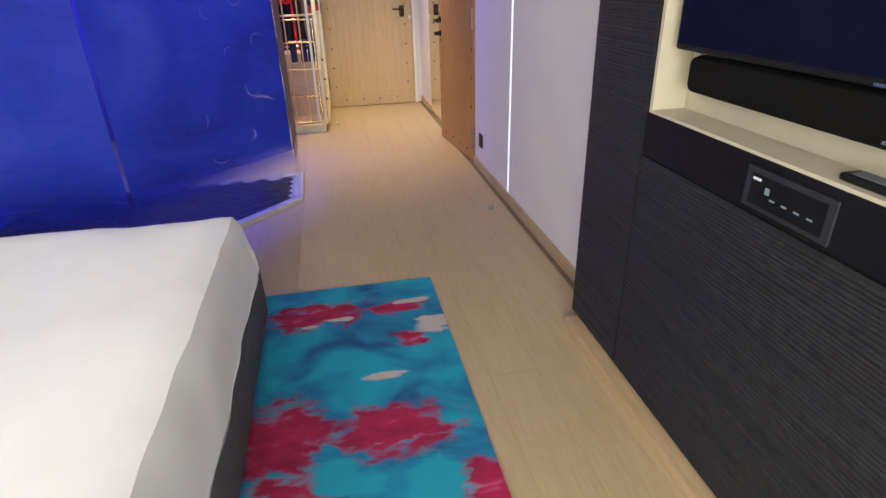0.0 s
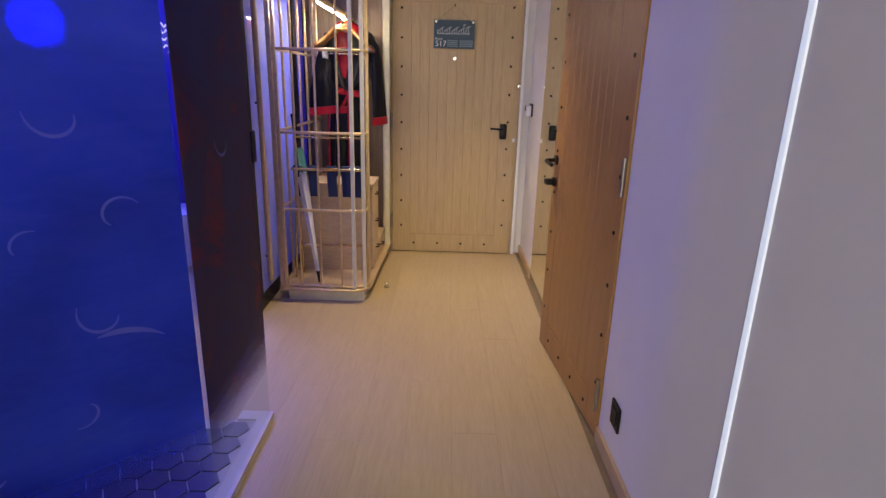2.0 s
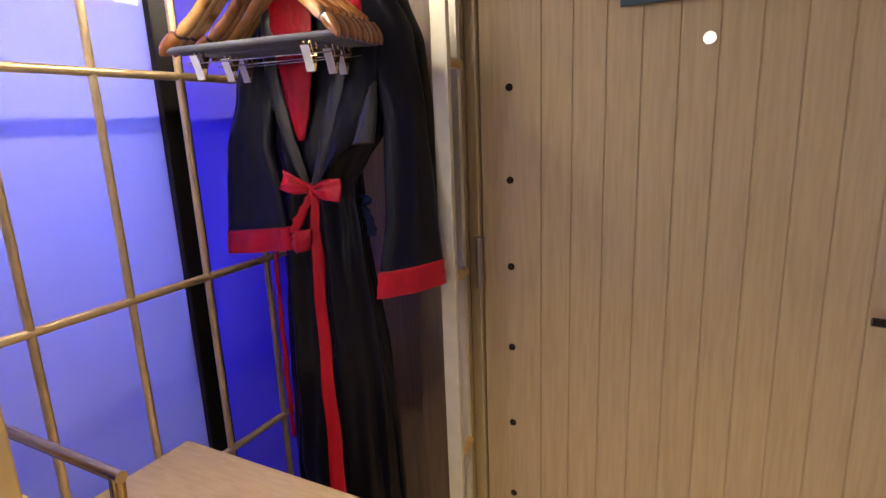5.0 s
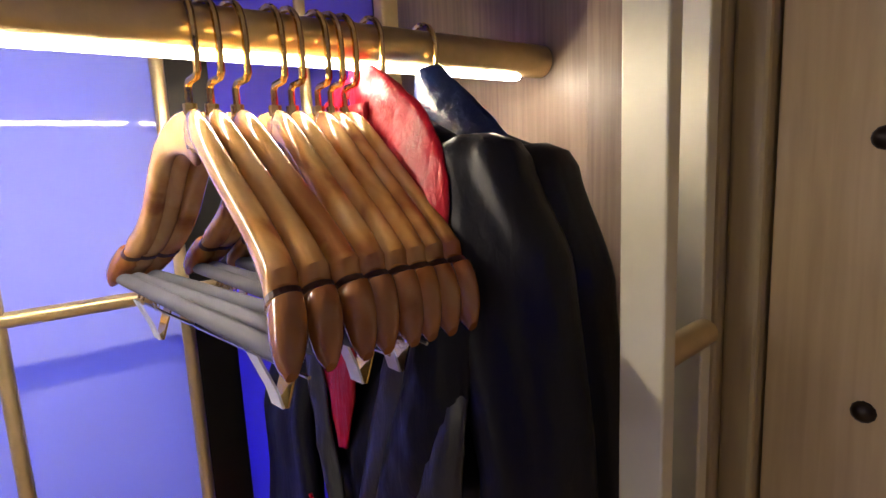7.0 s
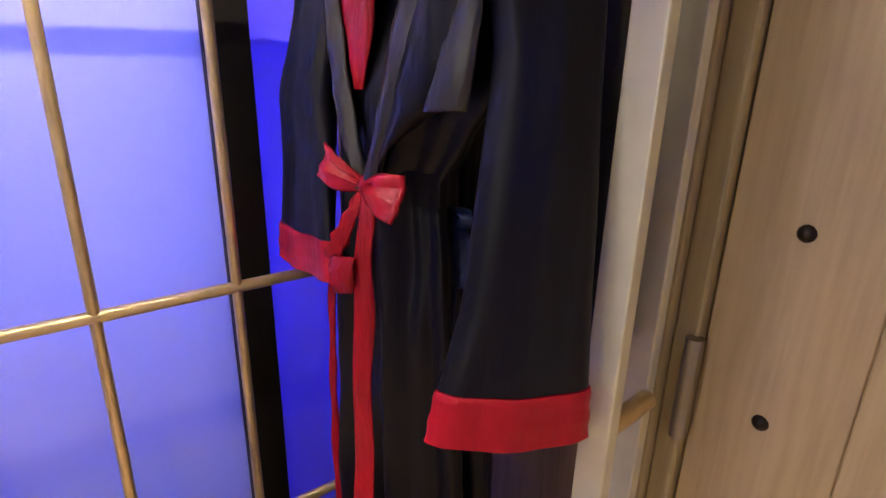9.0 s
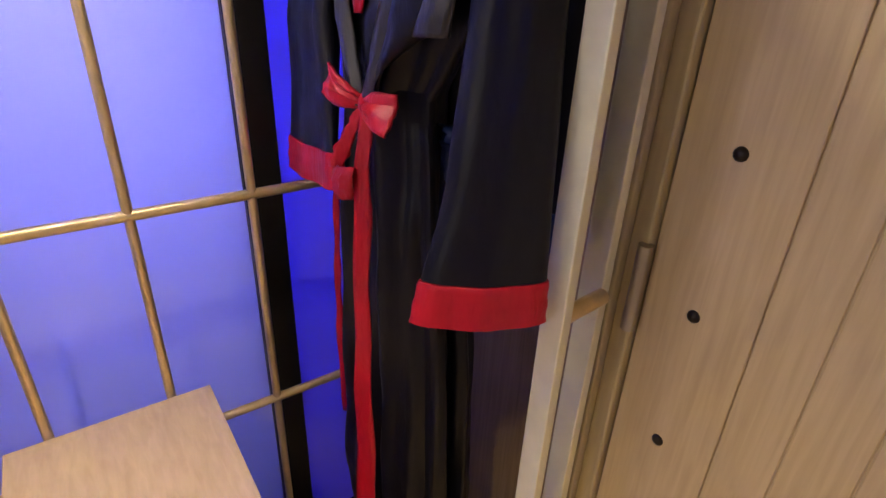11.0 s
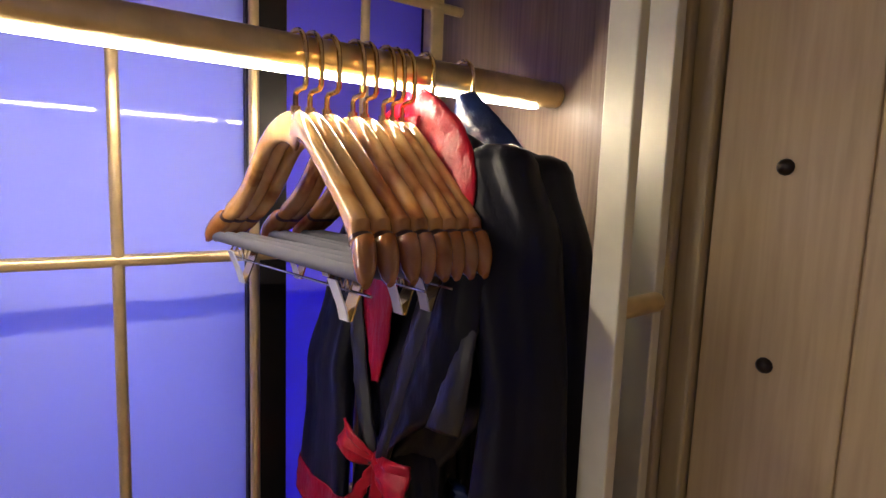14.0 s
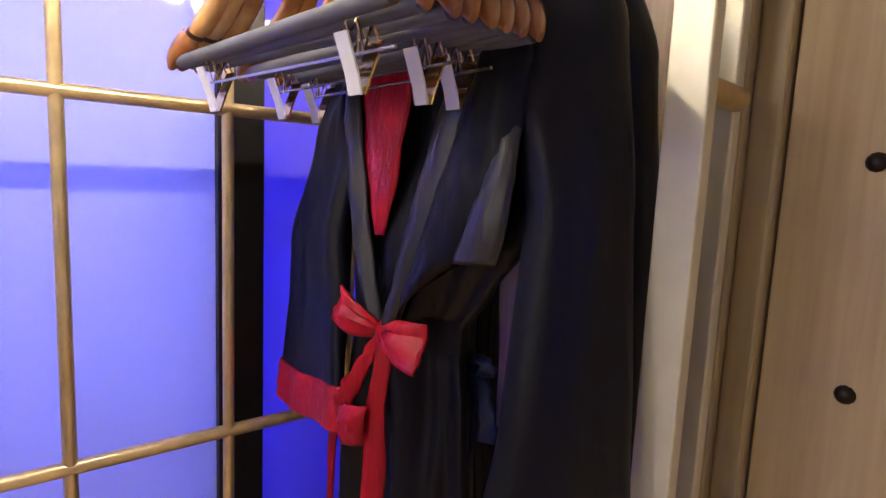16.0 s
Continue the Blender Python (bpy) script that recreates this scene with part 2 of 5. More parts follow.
def wave_print(nt):
    broad = noise_node(nt, 1.3, (1, 1, 1.6), 3, distortion=0.7)
    fine = noise_node(nt, 5, (1, 1, 3), 5, distortion=2.0)
    col = ramp(nt, broad, [(0.3, (0.025, 0.05, 0.40)), (0.5, (0.04, 0.085, 0.58)), (0.72, (0.08, 0.14, 0.66))])
    return mix(nt, 0.08, col, ramp(nt, fine, [(0.35, (0.02, 0.02, 0.32)), (0.75, (0.22, 0.16, 0.75))]))


def red_print(nt):
    broad = noise_node(nt, 2.2, (1, 1, 1.5), 3, distortion=1.5)
    return ramp(nt, broad, [(0.35, (0.045, 0.045, 0.18)), (0.56, (0.06, 0.035, 0.13)), (0.72, (0.22, 0.03, 0.06))])


PRINT = translucent("blue_wave_film", wave_print, 0.55, low=0.24, high=0.47)
PRINTRED = translucent("violet_wave_film", red_print, 0.4, low=0.2, high=0.48)
PRINTPALE = translucent("pale_swirl_film", (0.16, 0.18, 0.75), 0.5)


def hanger_varnish():
    m, nt, b = material("honey_varnished_wood", 0.16, 0, 1.0)
    b.inputs["Coat Roughness"].default_value = 0.1
    f = noise_node(nt, 14, (1, 1.6, 1), 3, 5.0, "pos", 0.6)
    g = noise_node(nt, 45, (1, 4, 1), 4, 5.0)
    col = ramp(nt, f, [(0.36, (0.36, 0.13, 0.03)), (0.48, (0.68, 0.34, 0.09)), (0.66, (0.80, 0.50, 0.19))])
    col = mix(nt, 0.15, col, ramp(nt, g, [(0.3, (0.2, 0.06, 0.015)), (0.7, (0.6, 0.3, 0.09))]))
    sep = nt.nodes.new("ShaderNodeSeparateXYZ")
    nt.links.new(nt.nodes.new("ShaderNodeTexCoord").outputs["Object"], sep.inputs[0])
    ab = nt.nodes.new("ShaderNodeMath")
    ab.operation = "ABSOLUTE"
    nt.links.new(sep.outputs[0], ab.inputs[0])
    # sunburst stain: darker, redder shoulder tips
    tipmask = ramp(nt, ab.outputs[0], [(0.15, (0, 0, 0)), (0.19, (0.8, 0.8, 0.8))])
    col = mix(nt, tipmask, col, (0.22, 0.055, 0.012))
    nt.links.new(col, b.inputs["Base Color"])
    return m


HANGERWOOD = hanger_varnish()
NOTCH = plain("dark_stained_notch", (0.05, 0.012, 0.004), 0.4)


def blob(nt, warp, x, y, rx, ry, soft=0.42):
    """A ragged printed patch, 1 inside."""
    src = nt.nodes.new("ShaderNodeNewGeometry").outputs["Position"]
    mp = nt.nodes.new("ShaderNodeMapping")
    mp.inputs["Scale"].default_value = (1 / rx, 1 / ry, 0)
    mp.inputs["Location"].default_value = (-x / rx, -y / ry, 0)
    nt.links.new(src, mp.inputs["Vector"])
    ln = nt.nodes.new("ShaderNodeVectorMath")
    ln.operation = "LENGTH"
    nt.links.new(mp.outputs[0], ln.inputs[0])
    add = nt.nodes.new("ShaderNodeMath")
    nt.links.new(ln.outputs["Value"], add.inputs[0]), nt.links.new(warp, add.inputs[1])
    return ramp(nt, add.outputs[0], [(0.0, (1, 1, 1)), (1.0 - soft, (1, 1, 1)), (1.0, (0, 0, 0))])


def rug_material():
    m, nt, b = material("printed_rug_pile", 0.95)
    f = noise_node(nt, 3.2, (1, 1.2, 1), 6, distortion=0.8)
    h = noise_node(nt, 13.0, (0.8, 1.5, 1), 10, distortion=0.3)
    warp = nt.nodes.new("ShaderNodeMath")
    warp.operation = "MULTIPLY_ADD"
    warp.inputs[1].default_value, warp.inputs[2].default_value = 2.2, -1.1
    nt.links.new(h, warp.inputs[0])
    w = warp.outputs[0]
    col = ramp(nt, f, [(0.34, (0.010, 0.075, 0.21)), (0.46, (0.006, 0.19, 0.36)), (0.6, (0.006, 0.31, 0.46))])
    red = ramp(nt, h, [(0.3, (0.22, 0.006, 0.05)), (0.6, (0.40, 0.012, 0.075)), (0.72, (0.5, 0.08, 0.2))])
    for x, y, rx, ry in ((0.1, 3.42, 0.25, 0.12), (0.46, 3.42, 0.17, 0.075), (0.5, 3.16, 0.09, 0.06), (0.36, 2.66, 0.24, 0.15), (-0.02, 2.70, 0.19, 0.2), (0.62, 2.36, 0.11, 0.16), (0.02, 2.3, 0.2, 0.35), (0.4, 1.7, 0.3, 0.25)):
        col = mix(nt, blob(nt, w, x, y, rx, ry), col, red)
    for x, y, rx, ry in ((0.16, 2.5, 0.09, 0.10), (0.46, 2.42, 0.09, 0.13), (0.24, 2.45, 0.1, 0.06)):
        col = mix(nt, blob(nt, w, x, y, rx, ry), col, (0.008, 0.30, 0.44))
    for x, y, rx, ry in ((0.6, 3.25, 0.10, 0.07), (0.35, 2.945, 0.085, 0.03), (0.54, 3.46, 0.1, 0.025), (0.19, 3.37, 0.07, 0.02), (0.08, 3.34, 0.05, 0.015)):
        col = mix(nt, blob(nt, w, x, y, rx, ry, 0.35), col, (0.46, 0.42, 0.40))
    nt.links.new(col, b.inputs["Base Color"])
    bump(nt, b, noise_node(nt, 420, detail=2), 0.6, 0.003)
    return m


RUGMAT = rug_material()


# ---- mesh tools ----
def mesh_object(name, bm, mat, smooth=False):
    me = bpy.data.meshes.new(name)
    bmesh.ops.recalc_face_normals(bm, faces=bm.faces)
    bm.to_mesh(me)
    bm.free()
    me.materials.append(mat)
    if smooth:
        me.polygons.foreach_set("use_smooth", [True] * len(me.polygons))
        me.set_sharp_from_angle(angle=radians(40))
    return new(name, me)


def part(name, bm, mat, parent=None, label="", smooth=False):
    ob = mesh_object(name, bm, mat, smooth)
    if parent:
        ob.parent = parent
    if label:
        ob["label"] = label
    return ob


def thing(name, label, category, where=(0, 0, 0), group=""):
    ob = new(name)
    ob.location = where
    ob.empty_display_size = 0.05
    return tagged(ob, label, category, group)


def box(x0, y0, z0, x1, y1, z1, bevel=0.0, bm=None):
    bm = bm or bmesh.new()
    c = ((x0 + x1) / 2, (y0 + y1) / 2, (z0 + z1) / 2)
    r = bmesh.ops.create_cube(bm, size=1, matrix=Matrix.LocRotScale(c, None, (abs(x1 - x0), abs(y1 - y0), abs(z1 - z0))))
    if bevel:
        edges = list({e for v in r["verts"] for e in v.link_edges})
        bmesh.ops.bevel(bm, geom=edges, offset=bevel, segments=2, profile=0.5, affect="EDGES")
    return bm


def rod(a, b, r, seg=12, bm=None, r2=None):
    bm = bm or bmesh.new()
    a, b = Vector(a), Vector(b)
    q = (b - a).to_track_quat("Z", "Y").to_matrix().to_4x4()
    bmesh.ops.create_cone(bm, cap_ends=True, segments=seg, radius1=r, radius2=r if r2 is None else r2,
                          depth=(b - a).length, matrix=Matrix.Translation((a + b) / 2) @ q)
    return bm


def loft(rings, bm=None, caps=True, closed=True):
    bm = bm or bmesh.new()
    rows = [[bm.verts.new(p) for p in ring] for ring in rings]
    n = len(rows[0])
    for ra, rb in zip(rows, rows[1:]):
        for i in range(n if closed else n - 1):
            j = (i + 1) % n
            bm.faces.new((ra[i], ra[j], rb[j], rb[i]))
    if caps and closed:
        bm.faces.new(rows[0][::-1])
        bm.faces.new(rows[-1])
    return bm


def sweep(points, r, seg=8, bm=None, flat=1.0):
    pts = [Vector(p) for p in points]
    rings = []
    side = None
    for i, p in enumerate(pts):
        d = (pts[min(i + 1, len(pts) - 1)] - pts[max(i - 1, 0)]).normalized()
        if side is None:
            side = d.cross(Vector((0, 0, 1)))
            if side.length < 0.1:
                side = d.cross(Vector((0, 1, 0)))
        side = (side - d * side.dot(d)).normalized()
        up = d.cross(side)
        rings.append([p + side * r * math.cos(a) + up * r * flat * math.sin(a)
                      for a in (2 * math.pi * k / seg for k in range(seg))])
    return loft(rings, bm)


def disc_stack(c, profile, seg=24, sx=1.0, sy=1.0):
    """Lathe round z through c: profile of (radius, height)."""
    return loft([[(c[0] + r * sx * math.cos(2 * math.pi * k / seg), c[1] + r * sy * math.sin(2 * math.pi * k / seg), c[2] + h)
                  for k in range(seg)] for r, h in profile])


def prism(poly, z0, z1):
    return loft([[(x, y, z0) for x, y in poly], [(x, y, z1) for x, y in poly]])


def structure(name, bm, mat, label, category):
    return tagged(mesh_object(name, bm, mat), label, category, kind="structure")


def cloth(name, rows, mat, parent, thick=0.004, label=""):
    """An open sheet through rows of points, given thickness."""
    ob = part(name, loft(rows, caps=False, closed=False), mat, parent, label, True)
    s = ob.modifiers.new("thick", "SOLIDIFY")
    s.thickness, s.offset = thick, 0
    return ob


# ---- large structure ----
H = 2.45
structure("ceiling", box(-2.8, -0.8, H, 1.9, 8.4, H + 0.1), CEIL, "white painted flat ceiling", "ceiling")
floor = structure("floor", box(-2.8, -0.8, -0.1, 1.9, 8.4, -0.006), JOINT, "pale oak plank floor with fine joints", "floor")

bm = box(1.35, 3.15, 0, 1.5, 5.45, H)
box(1.35, 6.36, 0, 1.5, 8.3, H, bm=bm)
box(1.35, 5.45, 2.06, 1.5, 6.36, H, bm=bm)
structure("wall_east", bm, PAINT, "white painted corridor wall with door opening", "wall")
structure("wall_east_recess", box(1.52, -0.65, 0, 1.62, 8.3, H), PAINT, "white painted wall behind the panelling", "wall")
bm = box(-2.2, 8.10, 0, 0.205, 8.25, H)
box(1.29, 8.05, 0, 1.35, 8.25, H, bm=bm)
box(0.205, 8.063, 2.1, 1.29, 8.25, H, bm=bm)
structure("wall_north", bm, PAINT, "white painted end wall around the entrance door", "wall")
structure("wall_outer", box(0.0, 8.3, 0, 1.6, 8.36, H), PAINT, "plain wall outside the entrance", "wall")
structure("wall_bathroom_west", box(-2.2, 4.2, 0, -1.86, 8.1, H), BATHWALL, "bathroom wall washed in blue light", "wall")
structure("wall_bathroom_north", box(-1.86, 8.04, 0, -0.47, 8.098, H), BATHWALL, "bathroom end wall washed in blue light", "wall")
structure("wall_bedroom_north", box(-2.6, 4.08, 0, -1.55, 4.2, H), PAINT, "white painted partition beside the shower", "wall")
structure("wall_west", box(-2.75, -0.65, 0, -2.6, 4.2, H), PAINT, "white painted bedroom wall", "wall")
bm = box(-2.75, -0.75, 0, 1.62, -0.65, 0.5)
box(-2.75, -0.75, 2.3, 1.62, -0.65, H, bm=bm)
box(-2.75, -0.75, 0.5, -1.8, -0.65, 2.3, bm=bm)
box(1.0, -0.75, 0.5, 1.62, -0.65, 2.3, bm=bm)
structure("wall_south", bm, PAINT, "white painted wall with a wide window", "wall")
win = thing("window_1", "wide window with pale frame", "window", (-0.4, -0.70, 1.4))
win["kind"] = "structure"
for n, b in (("window_frame", box(-1.8, -0.72, 0.5, -1.75, -0.66, 2.3)), ("window_frame", box(0.95, -0.72, 0.5, 1.0, -0.66, 2.3)),
             ("window_frame", box(-0.43, -0.72, 0.5, -0.37, -0.66, 2.3)), ("window_sill", box(-1.8, -0.72, 0.44, 1.0, -0.60, 0.5))):
    o = part(n, b, WHITEPLASTIC, win)
    o.matrix_parent_inverse = Matrix.Translation((0.4, 0.70, -1.4))

structure("baseboard", box(1.335, 3.15, 0, 1.35, 5.44, 0.07, 0.003), TRIMWOOD, "low oak skirting along the corridor wall", "baseboard")
structure("baseboard", box(1.335, 7.38, 0, 1.35, 8.05, 0.07, 0.003), TRIMWOOD, "low oak skirting beside the entrance", "baseboard")
structure("trim", box(1.345, 4.56, 0.07, 1.352, 4.58, H, 0.002), LEDCOOL, "glowing cool white vertical light strip in wall", "light strip")
structure("trim", box(1.262, 8.0, 0.0, 1.288, 8.045, 2.1, 0.003), LEDTRIM, "white vertical strip beside entrance door", "trim")
structure("trim", box(0.222, 7.988, 0, 0.252, 8.06, 2.13, 0.004), JAMBWOOD, "oak door jamb on hinge side", "door frame")
structure("trim", box(0.206, 7.975, 0, 0.2215, 8.06, 2.13, 0.004), JAMBWOOD, "stepped oak moulding beside the door jamb", "door frame")
structure("trim", box(1.24, 8.012, 0, 1.26, 8.06, 2.13, 0.004), DOORWOOD, "oak door jamb on latch side", "door frame")
structure("trim", box(0.206, 7.99, 2.132, 1.288, 8.05, 2.16, 0.004), DOORWOOD, "oak door head", "door frame")


# ---- doors ----
def rivet_part(parent, p, axis, r=0.011):
    prof = [(r, 0), (r * 0.95, r * 0.25), (r * 0.6, r * 0.55), (r * 0.15, r * 0.65)]
    b = disc_stack((0, 0, 0), prof, 12)
    q = Vector(axis).to_track_quat("Z", "Y").to_matrix().to_4x4()
    bmesh.ops.transform(b, matrix=Matrix.Translation(p) @ q, verts=b.verts)
    return part("rivet", b, RIVET, parent, smooth=True)


def board_door(name, label, w, h, mat, board_x0, board_x1, n, rivets, cross=0.16):
    """A leaf in its own frame: x across from the hinge, y into the door, z up."""
    d = tagged(new(name), label, "door", kind="structure")
    part("door_core", box(0.001, 0.0045, 0.009, w - 0.001, 0.045, h - 0.001, 0.002), SIDEWOOD if mat is SIDEWOOD else GROOVE, d)
    part("stile", box(0, 0, 0.008, board_x0, 0.0118, h, 0.002), mat, d)
    part("stile", box(board_x1, 0, 0.008, w, 0.0118, h, 0.002), mat, d)
    part("rail", box(board_x0, 0, 0.008, board_x1, 0.0118, cross, 0.002), mat, d)
    part("rail", box(board_x0, 0, h - 0.13, board_x1, 0.0118, h, 0.002), mat, d)
    step = (board_x1 - board_x0) / n
    for i in range(n):
        x = board_x0 + i * step
        part("board", box(x + 0.0009, 0.002, cross + 0.002, x + step - 0.0009, 0.0118, h - 0.132, 0.002), mat, d)
    for x, z in rivets:
        rivet_part(d, (x, 0, z), (0, -1, 0), 0.009)
    return d


ZS = [0.232 + 0.2115 * k for k in range(9)]
rv = [(0.073, z) for z in ZS] + [(0.92, z + 0.02) for z in ZS] + [(0.18 + 0.2 * k, 0.08) for k in range(4)]
door = board_door("door_1", "closed pale oak entrance door with vertical boards and rivets", 0.985, 2.1, DOORWOOD, 0.148, 0.855, 10, rv)
plate = part("lock_plate", box(0.86, -0.014, 0.965, 0.915, 0.0, 1.085, 0.012), BLACKMETAL, door, "black oval lock plate", True)
part("lever", sweep([(0.888, -0.012, 1.045), (0.888, -0.05, 1.045), (0.87, -0.056, 1.045), (0.78, -0.056, 1.05)], 0.008, 8), BLACKMETAL, plate, "slim black lever handle", True)
part("peephole", rod((0.483, -0.008, 1.567), (0.483, 0.0, 1.567), 0.012, 14), STEEL, door, "nickel peephole")
part("latch_block", box(0.965, -0.012, 0.945, 0.985, 0.0, 0.975, 0.002), WHITEPLASTIC, door, "small white latch block")
part("security_latch", box(0.975, -0.02, 1.36, 1.005, 0.0, 1.39, 0.004), STEEL, door, "small steel door guard")
for z in (1.085, 0.28, 2.02):
    hg = part("hinge", rod((-0.004, -0.016, z - 0.065), (-0.004, -0.016, z + 0.065), 0.010, 12), HINGE, door, "aged brass butt hinge", True)
    part("hinge_leaf", box(-0.016, -0.0155, z - 0.06, 0.006, -0.0125, z + 0.06), HINGE, hg)
door.location = (0.255, 8.0, 0)

rv = [(0.05, z) for z in ZS] + [(0.855, z) for z in ZS] + [(0.17 + 0.19 * k, 0.08) for k in range(4)]
side = board_door("door_2", "honey oak connecting door slightly ajar with dark rivets", 0.905, 2.05, SIDEWOOD, 0.12, 0.785, 8, rv)
hb = part("handle_rose", rod((0.05, -0.012, 1.03), (0.05, 0, 1.03), 0.026, 20), BLACKMETAL, side, "round black handle rose", True)
part("lever", sweep([(0.05, -0.01, 1.03), (0.05, -0.05, 1.03), (0.065, -0.06, 1.028), (0.16, -0.058, 1.02)], 0.010, 8), BLACKMETAL, hb, "black lever handle", True)
tb = part("lock_rose", rod((0.05, -0.014, 0.92), (0.05, 0, 0.92), 0.024, 20), BLACKMETAL, side, "round black lock rose", True)
part("thumb_turn", box(0.025, -0.055, 0.905, 0.075, -0.014, 0.935, 0.008), BLACKMETAL, tb, "black thumb turn")
for z in (1.085, 0.2, 1.85):
    hg = part("hinge", rod((0.905, -0.012, z - 0.07), (0.905, -0.012, z + 0.07), 0.008, 12), HINGE, side, "dark bronze hinge barrel", True)
    part("hinge_leaf", box(0.865, -0.004, z - 0.055, 0.897, -0.0005, z + 0.055), RIVET, hg)
side.matrix_world = pose(1.253, 6.355, 0, 0, 0, -84.5)

# ---- corridor and bedroom things ----
mir = thing("mirror", "tall frameless mirror fixed on corridor wall", "mirror", (1.34, 6.95, 0))
o = part("mirror_glass", box(1.340, 6.37, 0.012, 1.3495, 7.36, 2.1, 0.001), MIRROR, mir)
o.matrix_parent_inverse = Matrix.Translation((-1.34, -6.95, 0))


def at_home(ob):
    """Keep parts where they were modelled, in world metres, under a thing that stands at its base."""
    for c in ob.children:
        c.matrix_parent_inverse = Matrix.Translation(-Vector(ob.location))
    return ob


sw = thing("card_switch", "white and black key card switch on corridor wall", "switch", (1.345, 7.93, 1.2))
part("back_plate", box(1.338, 7.86, 1.155, 1.3495, 7.99, 1.25, 0.003), BLACKMETAL, sw)
part("card_slot", box(1.300, 7.872, 1.16, 1.3378, 7.915, 1.235, 0.004), WHITEPLASTIC, sw, "white card holder")
part("knob", rod((1.30, 7.955, 1.215), (1.3378, 7.955, 1.215), 0.02, 16), BLACKMETAL, sw, "black turn knob")
at_home(sw)
so = thing("wall_socket", "square dark grey wall socket low on wall", "socket", (1.345, 5.27, 0.23))
part("cover", box(1.340, 5.215, 0.185, 1.3495, 5.305, 0.285, 0.003), PLASTIC, so)
part("insert", box(1.337, 5.235, 0.205, 1.3398, 5.285, 0.265, 0.002), BLACKSATIN, so)
at_home(so)


def floor_stop(x, y):
    t = thing("door_stop", "small round steel door stop on the floor", "door stop", (x, y, 0), "floor door stops")
    part("base", disc_stack((0, 0, 0.0002), [(0.02, 0), (0.02, 0.006), (0.012, 0.009)], 18), STEEL, t, smooth=True)
    part("half_dome", disc_stack((0, 0, 0.009), [(0.014, 0), (0.014, 0.02), (0.008, 0.026)], 18), STEEL, t, smooth=True)
    return t


floor_stop(1.208, 4.475)
floor_stop(0.30, 7.13)


def downlight(x, y):
    t = thing("downlight", "round recessed warm ceiling downlight", "ceiling light", (x, y, H - 0.012), "ceiling downlights")
    part("ring", loft([[(r * math.cos(a), r * math.sin(a), z) for a in (2 * math.pi * k / 24 for k in range(24))]
                       for r, z in ((0.035, 0.010), (0.035, 0), (0.05, 0), (0.05, 0.0118))], caps=False), WHITEPLASTIC, t, smooth=True)
    part("lens", disc_stack((0, 0, 0.006), [(0.034, 0), (0.034, 0.004)], 20), LENS, t)


downlight(0.72, 6.8)
downlight(0.62, 5.6)

# black ridged media wall
def ridges(x, y0, y1, z0, z1, pitch, depth, seed):
    """A panel face of uneven horizontal ridges."""
    rng = random.Random(seed)
    prof, z = [(x, z0)], z0
    while z < z1 - pitch:
        p = pitch * rng.uniform(0.7, 1.3)
        prof += [(x - depth * rng.uniform(0.5, 1), z + p * 0.3), (x - depth * rng.uniform(0.5, 1), z + p * 0.6), (x, min(z + p, z1))]
        z += p
    prof.append((x, z1))
    ny = max(2, int((y1 - y0) / 0.09))
    rows = []
    for i in range(ny + 1):
        y = y0 + (y1 - y0) * i / ny
        w = [(px - (0 if px == x else 0.0012 * noise.noise((y * 6, pz * 40, seed))), pz) for px, pz in prof]
        rows.append([(px, y, pz) for px, pz in w] + [(x + 0.02, y, z1), (x + 0.02, y, z0)])
    return loft(rows)


media = thing("media_wall", "black ridged media wall panel with lacquered band", "wall panel", (1.3, 1.5, 0))
media["kind"] = "structure"
part("carcass", box(1.222, -0.62, 0.041, 1.515, 3.148, 0.986), BLACKSATIN, media)
part("carcass", box(1.222, 2.762, 0.987, 1.515, 3.148, H - 0.002), BLACKSATIN, media)
part("carcass", box(1.222, -0.62, 1.9, 1.515, 2.76, H - 0.002), BLACKSATIN, media)
part("ridged_panel", ridges(1.2, -0.62, 2.765, 0.055, 0.852, 0.013, 0.004, 3), RIDGED, media)
part("ridged_panel", ridges(1.2, 2.775, 3.15, 0.055, H - 0.004, 0.013, 0.003, 5), RIDGED, media)
part("band", box(1.199, -0.62, 0.858, 1.2215, 2.765, 0.986, 0.002), BLACKSATIN, media, "smooth black lacquer band")
part("plinth", box(1.150, -0.62, 0, 1.515, 3.120, 0.04, 0.003), TRIMWOOD, media, "low oak plinth")
part("niche_back", box(1.305, -0.62, 0.9875, 1.514, 2.7615, 1.8995), CREAM, media, "cream niche back")
part("niche_shelf", box(1.2, -0.62, 0.9865, 1.3045, 2.744, 0.995), CREAM, media, "cream niche shelf")
part("niche_side", box(1.2, 2.745, 0.9865, 1.3045, 2.7615, 1.8995, 0.001), CREAM, media, "cream niche side")
at_home(media)

tv = thing("television", "large flat black television hung in niche", "television", (1.42, 1.95, 1.15))
part("housing", box(1.225, 1.2, 1.168, 1.28, 2.715, 1.88, 0.008), PLASTIC, tv)
part("screen", box(1.221, 1.215, 1.186, 1.2248, 2.70, 1.868), SCREEN, tv, "dark glossy screen")
part("badge", box(1.219, 2.02, 1.172, 1.2248, 2.09, 1.178), STEEL, tv, "small silver badge")
part("bracket", box(1.2805, 1.7, 1.3, 1.3045, 2.2, 1.7), BLACKMETAL, tv)
at_home(tv)
sb = thing("soundbar", "long black soundbar below the television", "speaker", (1.27, 1.95, 1.02))
part("body", box(1.235, 1.25, 1.060, 1.298, 2.665, 1.158, 0.022), BARCLOTH, sb, smooth=True)
